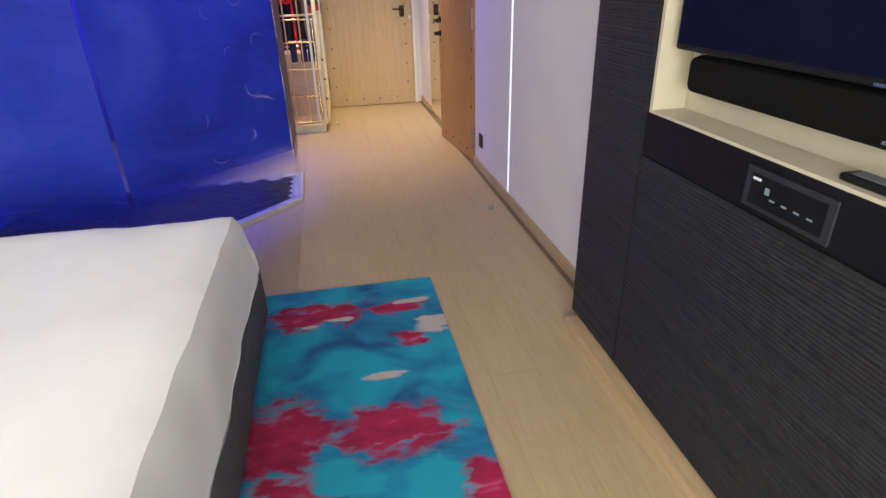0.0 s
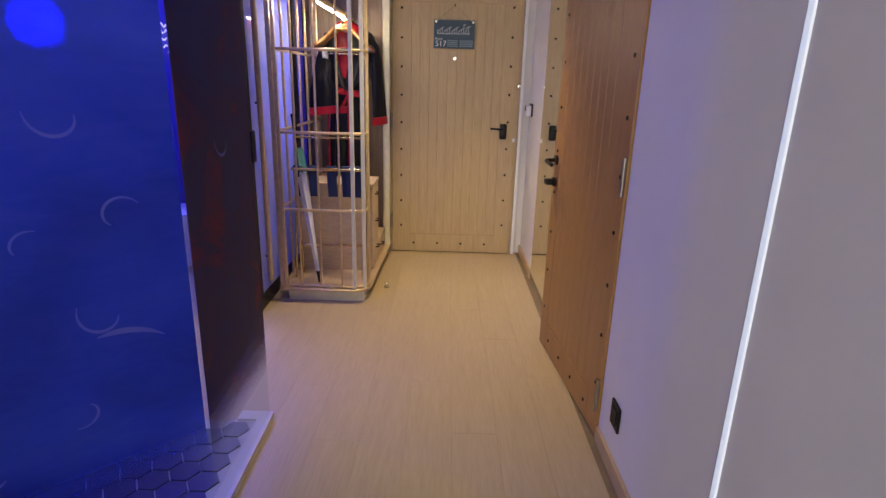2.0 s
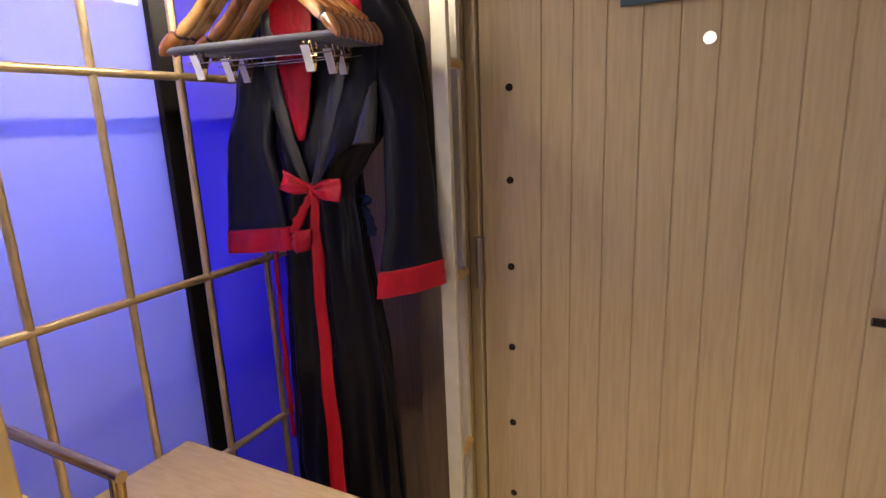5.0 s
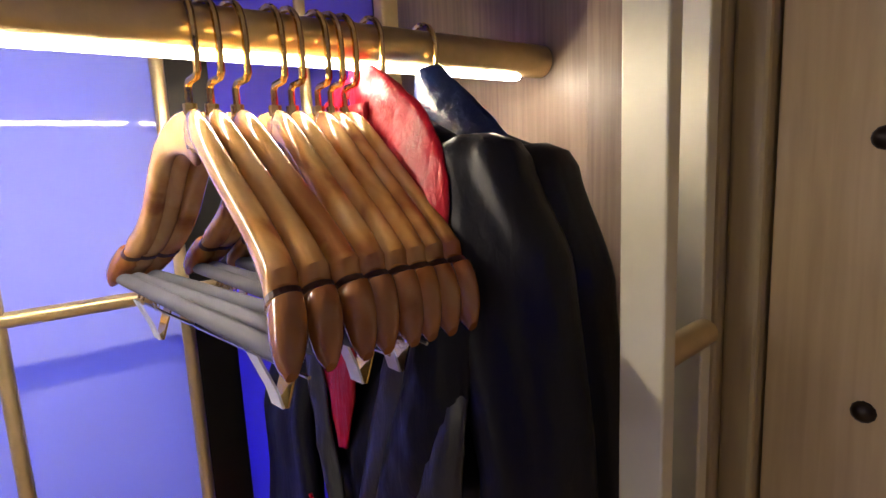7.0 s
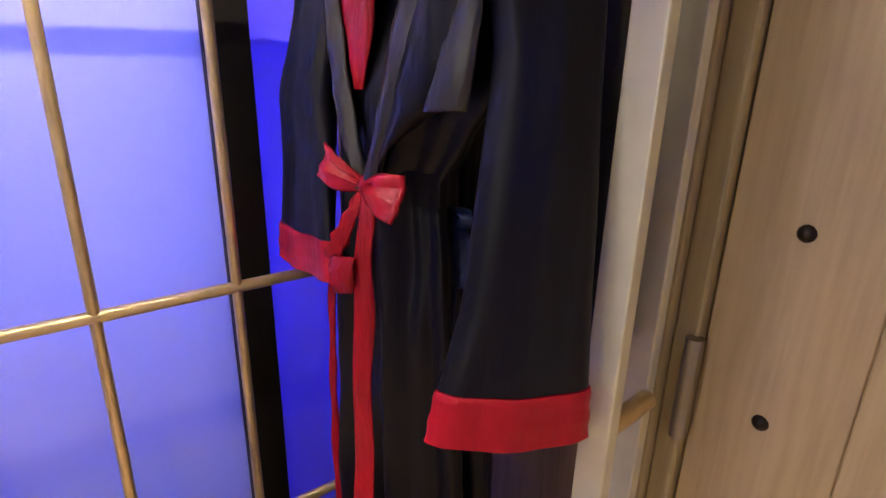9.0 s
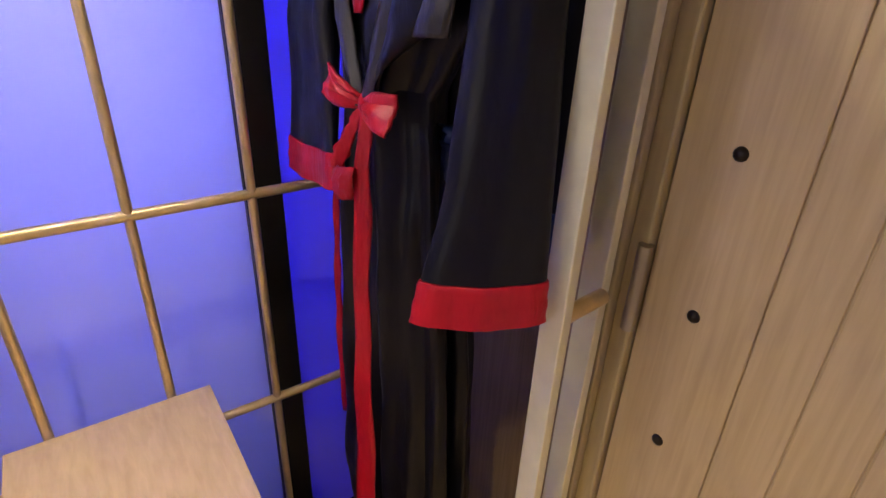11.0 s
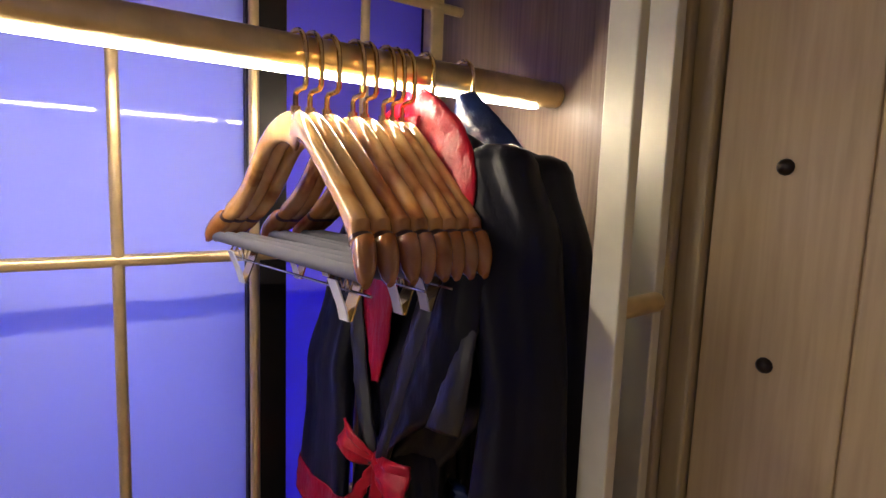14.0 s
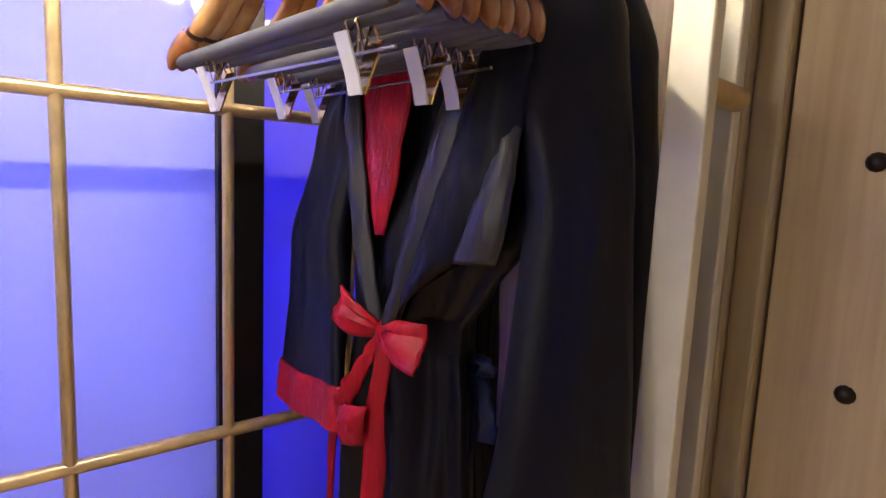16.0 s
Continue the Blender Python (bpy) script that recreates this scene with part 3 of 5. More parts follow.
part("badge", box(1.231, 1.96, 1.076, 1.2348, 2.05, 1.083), STEEL, sb, "small silver badge")
part("bracket", box(1.2985, 1.6, 1.08, 1.3045, 2.3, 1.13), BLACKMETAL, sb)
at_home(sb)
rc = thing("remote_control", "slim black remote control on the shelf", "remote", (1.25, 2.02, 0.995))
part("body", box(1.215, 1.95, 0.9955, 1.262, 2.10, 1.012, 0.006), PLASTIC, rc, smooth=True)
part("keypad", box(1.222, 1.97, 1.0122, 1.255, 2.08, 1.0135), GREYBAR, rc)
at_home(rc)
cp = thing("control_panel", "grey glass wall control panel with lit icons", "control panel", (1.195, 2.2, 0.92))
part("frame", box(1.194, 2.060, 0.870, 1.1988, 2.310, 0.965, 0.002), plain("control_grey", (0.02, 0.022, 0.028), 0.4), cp)
part("face", box(1.1925, 2.080, 0.882, 1.1938, 2.290, 0.952), BLACKSATIN, cp)
for k in range(4):
    part("icon", box(1.1915, 2.105 + 0.035 * k, 0.905, 1.1924, 2.120 + 0.035 * k, 0.909), SIGNDIM, cp, "small white icon")
part("icon", box(1.1915, 2.230, 0.915, 1.1924, 2.243, 0.93), SIGNDIM, cp)
part("icon", box(1.1915, 2.260, 0.938, 1.1924, 2.285, 0.944), SIGNINK, cp)
at_home(cp)


def bed():
    t = thing("bed", "made bed with white linen on grey upholstered base", "bed", (-0.62, 2.3, 0))
    part("base", box(-2.3, 1.28, 0.06, -0.095, 3.42, 0.32, 0.03), GREYCLOTH, t, "dark grey upholstered base", True)
    for x in (-2.2, -0.2):
        for y in (1.4, 3.2):
            part("leg", rod((x, y, 0), (x, y, 0.065), 0.025, 14), BLACKMETAL, t)
    part("mattress", box(-2.28, 1.34, 0.32, -0.13, 3.30, 0.52, 0.05), LINEN, t, smooth=True)
    # duvet: a rounded sheet that hangs over the foot and the sides
    rows = []
    ny = 44
    for j in range(ny + 1):
        v = j / ny
        row = []
        for i in range(47):
            u = i / 46
            # arc lengths run past the edges and fold down
            X, Y = -2.25 + u * 2.42, 1.05 + v * 2.56
            ex, ey0, ey1 = max(0, X + 0.20), max(0, 1.36 - Y), max(0, Y - 3.27)
            r = 0.07
            def fold(e):
                if e <= 0:
                    return 0.0, 0.0
                a = min(e / r, math.pi / 2)
                rest = max(0, e - r * math.pi / 2)
                return r * math.sin(a) + rest * 0.12, r * (1 - math.cos(a)) + rest
            hx, dx = fold(ex)
            hy, dy = fold(max(ey0, ey1))
            x = min(X, -0.20) + hx
            y = (1.36 - hy) if ey0 > 0 else (3.27 + hy if ey1 > 0 else Y)
            z = 0.575 - max(dx, dy) + 0.010 * noise.noise((X * 2.5, Y * 2.5, 1)) + 0.004 * noise.noise((X * 9, Y * 9, 4))
            x += (0.012 * noise.noise((Y * 5, z * 5, 2))) if ex > 0.05 else 0
            row.append((x, y, max(z, 0.30)))
        rows.append(row)
    cloth("duvet", rows, LINEN, t, 0.02, "thick smooth white duvet")
    part("headboard", box(-2.59, 1.1, 0.05, -2.31, 3.5, 1.15, 0.04), GREYCLOTH, t, "grey padded headboard", True)
    return at_home(t)


bed()

rug = thing("rug", "turquoise and crimson abstract printed rug", "rug", (0.2, 2.2, 0))
bm = bmesh.new()
bmesh.ops.create_grid(bm, x_segments=30, y_segments=60, size=0.5, matrix=Matrix.LocRotScale((0.19, 2.36, 0.011), None, (0.94, 2.6, 1)))
for v in bm.verts:
    v.co.z += 0.001 * noise.noise(v.co * 9)
bmesh.ops.solidify(bm, geom=bm.faces[:], thickness=0.009)
part("rug_body", bm, RUGMAT, rug)
at_home(rug)

# ---- shower ----
P = [(-0.03, 5.52), (-0.022, 4.95), (-0.79, 4.16), (-1.55, 4.16)]
shower_floor = structure("shower_floor", prism([(-0.05, 5.5), (-0.05, 4.97), (-0.8, 4.19), (-2.05, 4.19), (-2.05, 5.5)], -0.0055, 0.004), GROUT, "dark hexagonal tiled shower floor with pale grout", "floor")


def kerb(a, b, w=0.035, h=0.03):
    a, b = Vector((*a, 0)), Vector((*b, 0))
    d = (b - a).normalized()
    n = Vector((-d.y, d.x, 0)) * w
    return prism([tuple((a + n).xy), tuple((a - n * 0.6).xy), tuple((b - n * 0.6).xy), tuple((b + n).xy)], 0.0, h)


for a, b in zip(P, P[1:]):
    structure("shower_kerb", kerb(b, a), STONE, "low pale stone shower kerb", "kerb")


def screen(name, a, b, film, label, swirls=()):
    t = thing(name, label, "shower screen", ((a[0] + b[0]) / 2, (a[1] + b[1]) / 2, 0.03), "shower screens")
    t["kind"] = "structure"
    A, B = Vector((*a, 0)), Vector((*b, 0))
    d = (B - A).normalized()
    n = Vector((d.y, -d.x, 0))
    def slab(o, th, s0, s1, z0, z1):
        p, q = A + d * s0 + n * o, B - d * s1 + n * o
        return prism([tuple(v.xy) for v in (p, q, q + n * th, p + n * th)], z0, z1)
    g = part("pane", slab(0, 0.008, 0.004, 0.004, 0.031, 2.2), PANE, t, "clear glass pane")
    g.visible_shadow = False
    f = part("film", slab(0.0085, 0.0015, 0.006, 0.006, 0.24, 2.198), film, t, "printed wave film")
    # pale printed scrolls
    for k, (s, z, r, turn, sweep_angle) in enumerate(swirls):
        pts = []
        for i in range(25):
            a0 = turn + sweep_angle * i / 24
            rr = r * (1 - 0.55 * i / 24)
            w = 0.10 * r * math.sin(math.pi * (i + 0.5) / 25) + 0.002
            pts.append((s + rr * math.cos(a0), z + rr * math.sin(a0), s + (rr - w) * math.cos(a0), z + (rr - w) * math.sin(a0)))
        rows = [[tuple(A + d * p[0] + n * 0.0108 + Vector((0, 0, p[1]))), tuple(A + d * p[2] + n * 0.0108 + Vector((0, 0, p[3])))] for p in pts]
        part("scroll", loft(rows, caps=False, closed=False), PRINTPALE, t)
    return at_home(t)


SW = [(0.22, 0.80, 0.07, 2.6, 3.4), (0.50, 0.48, 0.10, 3.2, 1.9), (0.30, 0.55, 0.05, 4.2, 3.0), (0.16, 1.05, 0.06, 0.5, 3.5), (0.36, 1.0, 0.05, 1.0, 2.5),
      (0.25, 1.3, 0.07, 3.0, 3.3), (0.62, 0.72, 0.09, 5.0, 1.2), (0.45, 1.22, 0.05, 2.0, 3.0), (0.30, 0.66, 0.22, 0.2, 0.8)]
screen("shower_screen", P[2], P[1], PRINT, "clear glass shower screen with blue wave print", [(1.1 - s, z, r, a, b) for s, z, r, a, b in SW])
screen("shower_screen", P[3], P[2], PRINT, "clear glass shower screen with blue wave print")
screen("shower_screen", P[1], P[0], PRINTRED, "narrow glass shower return with violet print", [(0.3, 1.2, 0.07, 3, 3)])
structure("shower_gutter", box(-0.155, 5.50, 0, -0.02, 5.56, 0.012), STONE, "pale stone strip beside the shower", "kerb")
pl = thing("pendant_lamp", "small blue glowing pendant lamp in the bathroom", "pendant lamp", (-1.04, 6.02, 1.59))
part("globe", disc_stack((0, 0, -0.045), [(0.012, 0), (0.036, 0.015), (0.045, 0.045), (0.036, 0.075), (0.012, 0.09)], 20), glow("blue_globe", (0.05, 0.08, 1.0), 45), pl, smooth=True)
part("cable", rod((0, 0, 0.045), (0, 0, H - 1.592), 0.004, 8), BLACKMETAL, pl)
tap = thing("shower_light", "round recessed blue shower ceiling light", "ceiling light", (-0.95, 5.1, H - 0.012))
part("lens", disc_stack((0, 0, 0), [(0.06, 0), (0.06, 0.0118)], 20), glow("blue_lens", (0.02, 0.02, 1), 25), tap)

# ---- bathroom ----
def toilet():
    t = thing("toilet", "white ceramic close coupled toilet with closed lid", "toilet", (-1.5, 7.5, 0))
    def ell(cx, cy, a, b, z, n=28, sq=2.6):
        return [(cx + a * abs(math.cos(k)) ** (2 / sq) * (1 if math.cos(k) >= 0 else -1), cy + b * abs(math.sin(k)) ** (2 / sq) * (1 if math.sin(k) >= 0 else -1), z)
                for k in (2 * math.pi * i / n for i in range(n))]
    part("bowl", loft([ell(-1.48, 7.5, 0.26, 0.155, 0.0), ell(-1.48, 7.5, 0.265, 0.155, 0.02), ell(-1.48, 7.5, 0.27, 0.15, 0.12), ell(-1.47, 7.5, 0.29, 0.16, 0.24),
                       ell(-1.46, 7.5, 0.33, 0.185, 0.33), ell(-1.46, 7.5, 0.34, 0.19, 0.385)]), CERAMIC, t, smooth=True)
    part("seat", loft([ell(-1.41, 7.5, 0.30, 0.192, 0.387), ell(-1.41, 7.5, 0.305, 0.197, 0.40), ell(-1.41, 7.5, 0.30, 0.192, 0.41)]), CERAMIC, t, smooth=True)
    part("lid", loft([ell(-1.41, 7.5, 0.30, 0.192, 0.413), ell(-1.41, 7.5, 0.308, 0.2, 0.425), ell(-1.46, 7.5, 0.29, 0.18, 0.44)]), CERAMIC, t, smooth=True)
    tank = part("tank", loft([ell(-1.73, 7.5, 0.10, 0.18, 0.385, sq=6), ell(-1.73, 7.5, 0.11, 0.19, 0.45, sq=6), ell(-1.73, 7.5, 0.115, 0.2, 0.74, sq=6)]), CERAMIC, t, smooth=True)
    part("tank_lid", loft([ell(-1.73, 7.5, 0.122, 0.21, 0.742, sq=6), ell(-1.73, 7.5, 0.122, 0.21, 0.775, sq=6), ell(-1.73, 7.5, 0.11, 0.195, 0.785, sq=6)]), CERAMIC, tank, smooth=True)
    part("flush_button", disc_stack((-1.73, 7.5, 0.785), [(0.022, 0), (0.02, 0.006)], 16), STEEL, tank)
    return at_home(t)


toilet()
bn = thing("waste_bin", "round black pedal bin on bathroom floor", "bin", (-1.60, 7.06, 0))
part("body", disc_stack((0, 0, 0.0), [(0.10, 0), (0.105, 0.01), (0.115, 0.24)], 24), PLASTIC, bn, smooth=True)
part("lid", disc_stack((0, 0, 0.242), [(0.117, 0), (0.115, 0.012), (0.06, 0.03)], 24), PLASTIC, bn, smooth=True)
for k in range(2):
    tr = thing("toilet_roll", "white toilet paper roll on wall holder", "toilet paper", (-1.26 + 0.14 * k, 7.97, 0.78), "toilet rolls")
    part("paper", rod((-0.05, 0, 0), (0.05, 0, 0), 0.05, 22), PAPER, tr, smooth=True)
    part("tail", box(-0.05, -0.052, -0.08, 0.05, -0.0505, 0.0), PAPER, tr)
tr = thing("roll_holder", "black wall bar holding toilet rolls", "holder", (-1.19, 8.0, 0.78))
part("bar", rod((-0.16, -0.03, 0), (0.16, -0.03, 0), 0.008, 10), BLACKMETAL, tr)
part("bracket", rod((-0.155, -0.03, 0), (-0.155, 0.04, 0), 0.008, 10), BLACKMETAL, tr)
neon = thing("neon_sign", "white glowing neon handwriting on bathroom wall", "neon sign", (-2.03, 7.8, 1.72))
pts = []
for i in range(141):
    s = i / 140
    pts.append((-1.848, 7.71 + 0.25 * s - 0.026 * math.sin(2 * math.pi * 4 * s), 1.722 + 0.03 * math.cos(2 * math.pi * 4 * s) * (0.7 + 0.3 * math.sin(9 * s))))
part("tube", sweep(pts, 0.007, 6), NEON, neon, smooth=True)
part("stand_off", box(-1.8595, 7.80, 1.72, -1.848, 7.81, 1.73), PLASTIC, neon)
at_home(neon)
script = thing("neon_sign", "rows of fine white glowing handwriting on bathroom wall", "neon sign", (-1.47, 8.03, 1.65))
for r, (x0, x1) in enumerate(((-1.58, -1.34), (-1.63, -1.36), (-1.63, -1.33), (-1.60, -1.42), (-1.50, -1.36))):
    rng = random.Random(40 + r)
    z, n = 1.755 - 0.05 * r, int((x1 - x0) / 0.002)
    wob = [rng.uniform(0.4, 1.0) for _ in range(20)]
    part("writing", sweep([(x0 + (x1 - x0) * i / n, 8.036, z + 0.017 * wob[(i // 20) % 20] * math.sin(2 * math.pi * i / 20)) for i in range(n + 1)], 0.0013, 5), NEON, script, smooth=True)
at_home(script)


def bath_door():
    t = thing("bathroom_door", "black framed frosted glass bathroom door standing open", "door", (-0.44, 7.2, 0))
    t["kind"] = "structure"
    for y0, y1 in ((6.64, 6.69), (7.665, 7.738)):
        part("frame_stile", box(-0.462, y0, 0.0, -0.418, y1, 2.3, 0.003), BLACKMETAL, t)
    part("frame_rail", box(-0.46, 6.69, 0.0, -0.42, 7.665, 0.085, 0.003), BLACKMETAL, t)
    part("frame_rail", box(-0.46, 6.69, 2.24, -0.42, 7.665, 2.3, 0.003), BLACKMETAL, t)
    part("frosted_pane", box(-0.444, 6.688, 0.083, -0.436, 7.667, 2.242), FROST, t, "frosted glass pane")
    p = part("pull_bar", rod((-0.395, 6.78, 0.16), (-0.395, 6.78, 2.1), 0.016, 14), TRIMWOOD, t, "long round wooden pull bar", True)
    for z in (0.32, 1.25, 1.95):
        part("stand_off", rod((-0.42, 6.78, z), (-0.395, 6.78, z), 0.007, 8), BLACKMETAL, p)
    part("lock_case", box(-0.475, 6.635, 0.92, -0.405, 6.70, 1.10, 0.006), BLACKMETAL, t, "black lock case")
    part("knob", rod((-0.53, 6.665, 1.0), (-0.47, 6.665, 1.0), 0.022, 16), BLACKMETAL, t, "black door knob", True)
    return at_home(t)


bath_door()
gp = thing("glass_partition", "fixed frosted glass panel lit blue behind closet", "partition", (-0.44, 7.93, 0))
gp["kind"] = "structure"
part("frosted_pane", box(-0.452, 7.74, 0.03, -0.444, 8.04, H - 0.152), FROSTBLUELIT, gp)
part("frame_rail", box(-0.46, 7.74, 0.0, -0.42, 8.098, 0.03), BLACKMETAL, gp)
part("frame_rail", box(-0.46, 6.2, H - 0.15, -0.42, 8.098, H - 0.002), BLACKMETAL, gp)
part("frame_stile", box(-0.465, 8.04, 0.03, -0.42, 8.098, H - 0.15), BLACKMETAL, gp)
at_home(gp)

# ---- closet ----
def closet():
    t = thing("cage_closet", "brass cage wardrobe frame on raised wooden plinth", "wardrobe", (-0.07, 7.4, 0))
    X0, X1, Y0, Y1 = -0.35, 0.20, 6.83, 8.06
    deck = [(X0 - 0.01, Y0), (X1 - 0.06, Y0), (X1 + 0.02, Y0 + 0.07), (X1 + 0.055, Y1 - 0.09), (X1 - 0.02, Y1), (X0 - 0.01, Y1)]
    part("deck", prism(deck, 0.075, 0.097), TRIMWOOD, t, "wooden deck board")
    part("plinth", box(X0 + 0.04, Y0 + 0.03, 0, X1 - 0.02, Y1, 0.0748), PALEGOLD, t, "recessed pale plinth")
    path = lambda z, o: [(X0 + o + 0.02, Y1, z), (X0 + o + 0.02, Y0 + 0.05, z), (X0 + 0.02, Y0 + 0.012, z), (X0 + 0.06, Y0 - o, z), (X1 - 0.08, Y0 - o, z), (X1 - 0.03, Y0 + 0.012, z), (X1, Y0 + 0.06, z), (X1 + o, Y0 + 0.16, z)]
    for z in (0.110, 0.61, 1.083, 1.553, 2.02):
        part("ring", sweep(path(z, 0.0), 0.0095, 10), BRASS, t, smooth=True)
    part("ring", sweep([(x, y - 0.012, z) for x, y, z in path(0.088, 0.0)], 0.011, 10), BRASS, t, smooth=True)
    for x in (-0.215, -0.085, 0.045):
        part("bar", rod((x, Y0, 0.1), (x, Y0, H), 0.0065, 10), BRASS, t, smooth=True)
    for k in range(5):
        y = 7.652 - 0.197 * k
        part("bar", rod((X0 + 0.02, y, 0.097), (X0 + 0.02, y, H), 0.0085, 10), BRASS, t, smooth=True)
    part("bar", rod((X0 + 0.02, 7.849, 0.097), (X0 + 0.02, 7.849, H), 0.0085, 10), BRASS, t, smooth=True)
    part("post", box(X0 - 0.005, Y0 + 0.0, 0.097, X0 + 0.022, Y0 + 0.03, H, 0.004), BRASS, t, "thicker brass corner post")
    part("post", box(X0 + 0.03, Y0 - 0.012, 0.097, X0 + 0.05, Y0 + 0.01, H, 0.004), BRASS, t)
    part("post", box(X1 - 0.085, Y0 - 0.012, 0.097, X1 - 0.062, Y0 + 0.012, H, 0.003), PALEGOLD, t, "pale gold square post")
    part("post", box(X1 - 0.025, Y0 + 0.02, 0.097, X1 - 0.002, Y0 + 0.045, H, 0.003), PALEGOLD, t, "pale gold square post")
    part("post", box(X1 - 0.012, Y0 + 0.13, 0.097, X1 + 0.010, Y0 + 0.155, H, 0.003), BRASS, t)
    post = part("end_post", box(0.210, 7.850, 0.097, 0.248, 7.866, H, 0.002), PALEGOLD, t, "flat pale gold end post")
    part("end_strip", box(0.186, 7.946, 0.097, 0.2255, 7.962, H, 0.002), PALEGOLD, t, "flat pale gold strip against the jamb")
    for z in (0.61, 1.072, 1.556, 2.02):
        part("peg", rod((0.236, 7.858, z), (0.2275, 7.9455, z), 0.0115, 16), BRASS, post, smooth=True)
    part("end_panel", box(-0.42, 8.065, 0.0, 0.203, 8.097, H - 0.002), PANELWOOD, t, "brown wood veneer end panel")
    part("end_stile", box(0.03, 8.040, 0.0, 0.203, 8.0645, H - 0.002, 0.001), PANELWOOD, t, "brown wood veneer upright")
    part("post", box(-0.352, 7.985, 0.097, -0.322, 8.015, H, 0.004), BRASS, t, "thicker brass rear post")
    return at_home(t)


closet()

rail = thing("hanging_rail", "thick round brass hanging rail with warm light strip", "clothes rail", (-0.065, 7.5, 1.82))
part("tube", rod((-0.065, 6.86, 1.832), (-0.065, 8.064, 1.832), 0.0205, 24), BRASS, rail, smooth=True)
part("light_strip", box(-0.072, 6.9, 1.8065, -0.058, 8.02, 1.8135, 0.002), LEDWARM, rail, "glowing warm light strip")
part("bracket", rod((-0.065, 6.86, 1.852), (-0.065, 6.86, H - 0.001), 0.008, 10), BRASS, rail)
at_home(rail)


def drawers():
    t = thing("drawer_unit", "pale oak drawer unit with open lower shoe steps", "drawers", (0, 7.4, 0.097))
    b = part("body", box(-0.31, 7.20, 0.098, 0.178, 7.52, 0.694, 0.002), DRAWERWOOD, t)
    part("top", box(-0.315, 7.195, 0.6945, 0.203, 7.523, 0.716, 0.002), DRAWERWOOD, t)
    for z0, z1 in ((0.50, 0.688), (0.305, 0.495), (0.11, 0.30)):
        d = part("drawer_front", box(0.1785, 7.207, z0, 0.198, 7.513, z1, 0.003), DRAWERWOOD, t)
        part("pull", sweep([(0.198, 7.33, (z0 + z1) / 2 + 0.03), (0.222, 7.335, (z0 + z1) / 2 + 0.03), (0.222, 7.395, (z0 + z1) / 2 + 0.03), (0.198, 7.40, (z0 + z1) / 2 + 0.03)], 0.005, 8), BLACKMETAL, d, "black bow pull", True)
    return at_home(t)


drawers()
sr = thing("shoe_rack", "low stepped oak shoe rack with black pulls", "shoe rack", (0, 7.75, 0.097))
for k, (x0, z1) in enumerate(((0.02, 0.33), (0.10, 0.22))):
    part("step", box(x0, 7.525, 0.098, x0 + 0.079 if k == 0 else 0.198, 7.95 - 0.0 * k, z1, 0.003), DRAWERWOOD, sr)
    part("pull", sweep([((0.099, 0.198)[k], 7.62, z1 - 0.05), ((0.12, 0.218)[k], 7.625, z1 - 0.05), ((0.12, 0.218)[k], 7.685, z1 - 0.05), ((0.099, 0.198)[k], 7.69, z1 - 0.05)], 0.005, 8), BLACKMETAL, sr, "black bow pull", True)
at_home(sr)


def luggage_rack():
    t = thing("luggage_rack", "folded polished brass luggage rack with navy straps", "luggage rack", (-0.08, 7.05, 0.097))
    for y, z in ((7.02, 0.835), (7.075, 0.795)):
        part("top_tube", rod((-0.30, y, z), (0.165, y, z), 0.010, 12), SHINY, t, smooth=True)
    part("back_tube", rod((-0.30, 7.10, 1.03), (0.165, 7.10, 1.03), 0.008, 12), SHINY, t, smooth=True)
    for x in (-0.29, 0.155):
        part("leg", sweep([(x, 7.10, 1.03), (x, 7.09, 0.84), (x, 6.99, 0.107)], 0.009, 10), SHINY, t, smooth=True)
        part("leg", sweep([(x + 0.014, 7.02, 0.835), (x + 0.014, 7.12, 0.107)], 0.009, 10), SHINY, t, smooth=True)
    part("foot_tube", rod((-0.29, 7.02, 0.33), (0.155, 7.02, 0.33), 0.008, 12), SHINY, t, smooth=True)
    part("foot_tube", rod((-0.276, 7.09, 0.31), (0.169, 7.09, 0.31), 0.008, 12), SHINY, t, smooth=True)
    for x in (-0.262, -0.165, -0.045, 0.05, 0.118):
        loop = []
        for a in range(0, 37):
            s = a / 36
            if s < 0.15:
                p = (7.075 + 0.012 - 0.06 * s / 0.15, 0.85)
            else:
                u = (s - 0.15) / 0.85
                ang = math.pi * u
                p = (7.025 + 0.012 * math.cos(ang) + 0.02 * math.sin(ang) + 0.045 * u, 0.85 - 0.20 * math.sin(ang) ** 0.6)
            loop.append(p)
        cloth("strap", [[(x - 0.031, y, z), (x + 0.031, y, z)] for y, z in loop], NAVYWEB, t, 0.003, "navy webbing strap")
    return at_home(t)


luggage_rack()


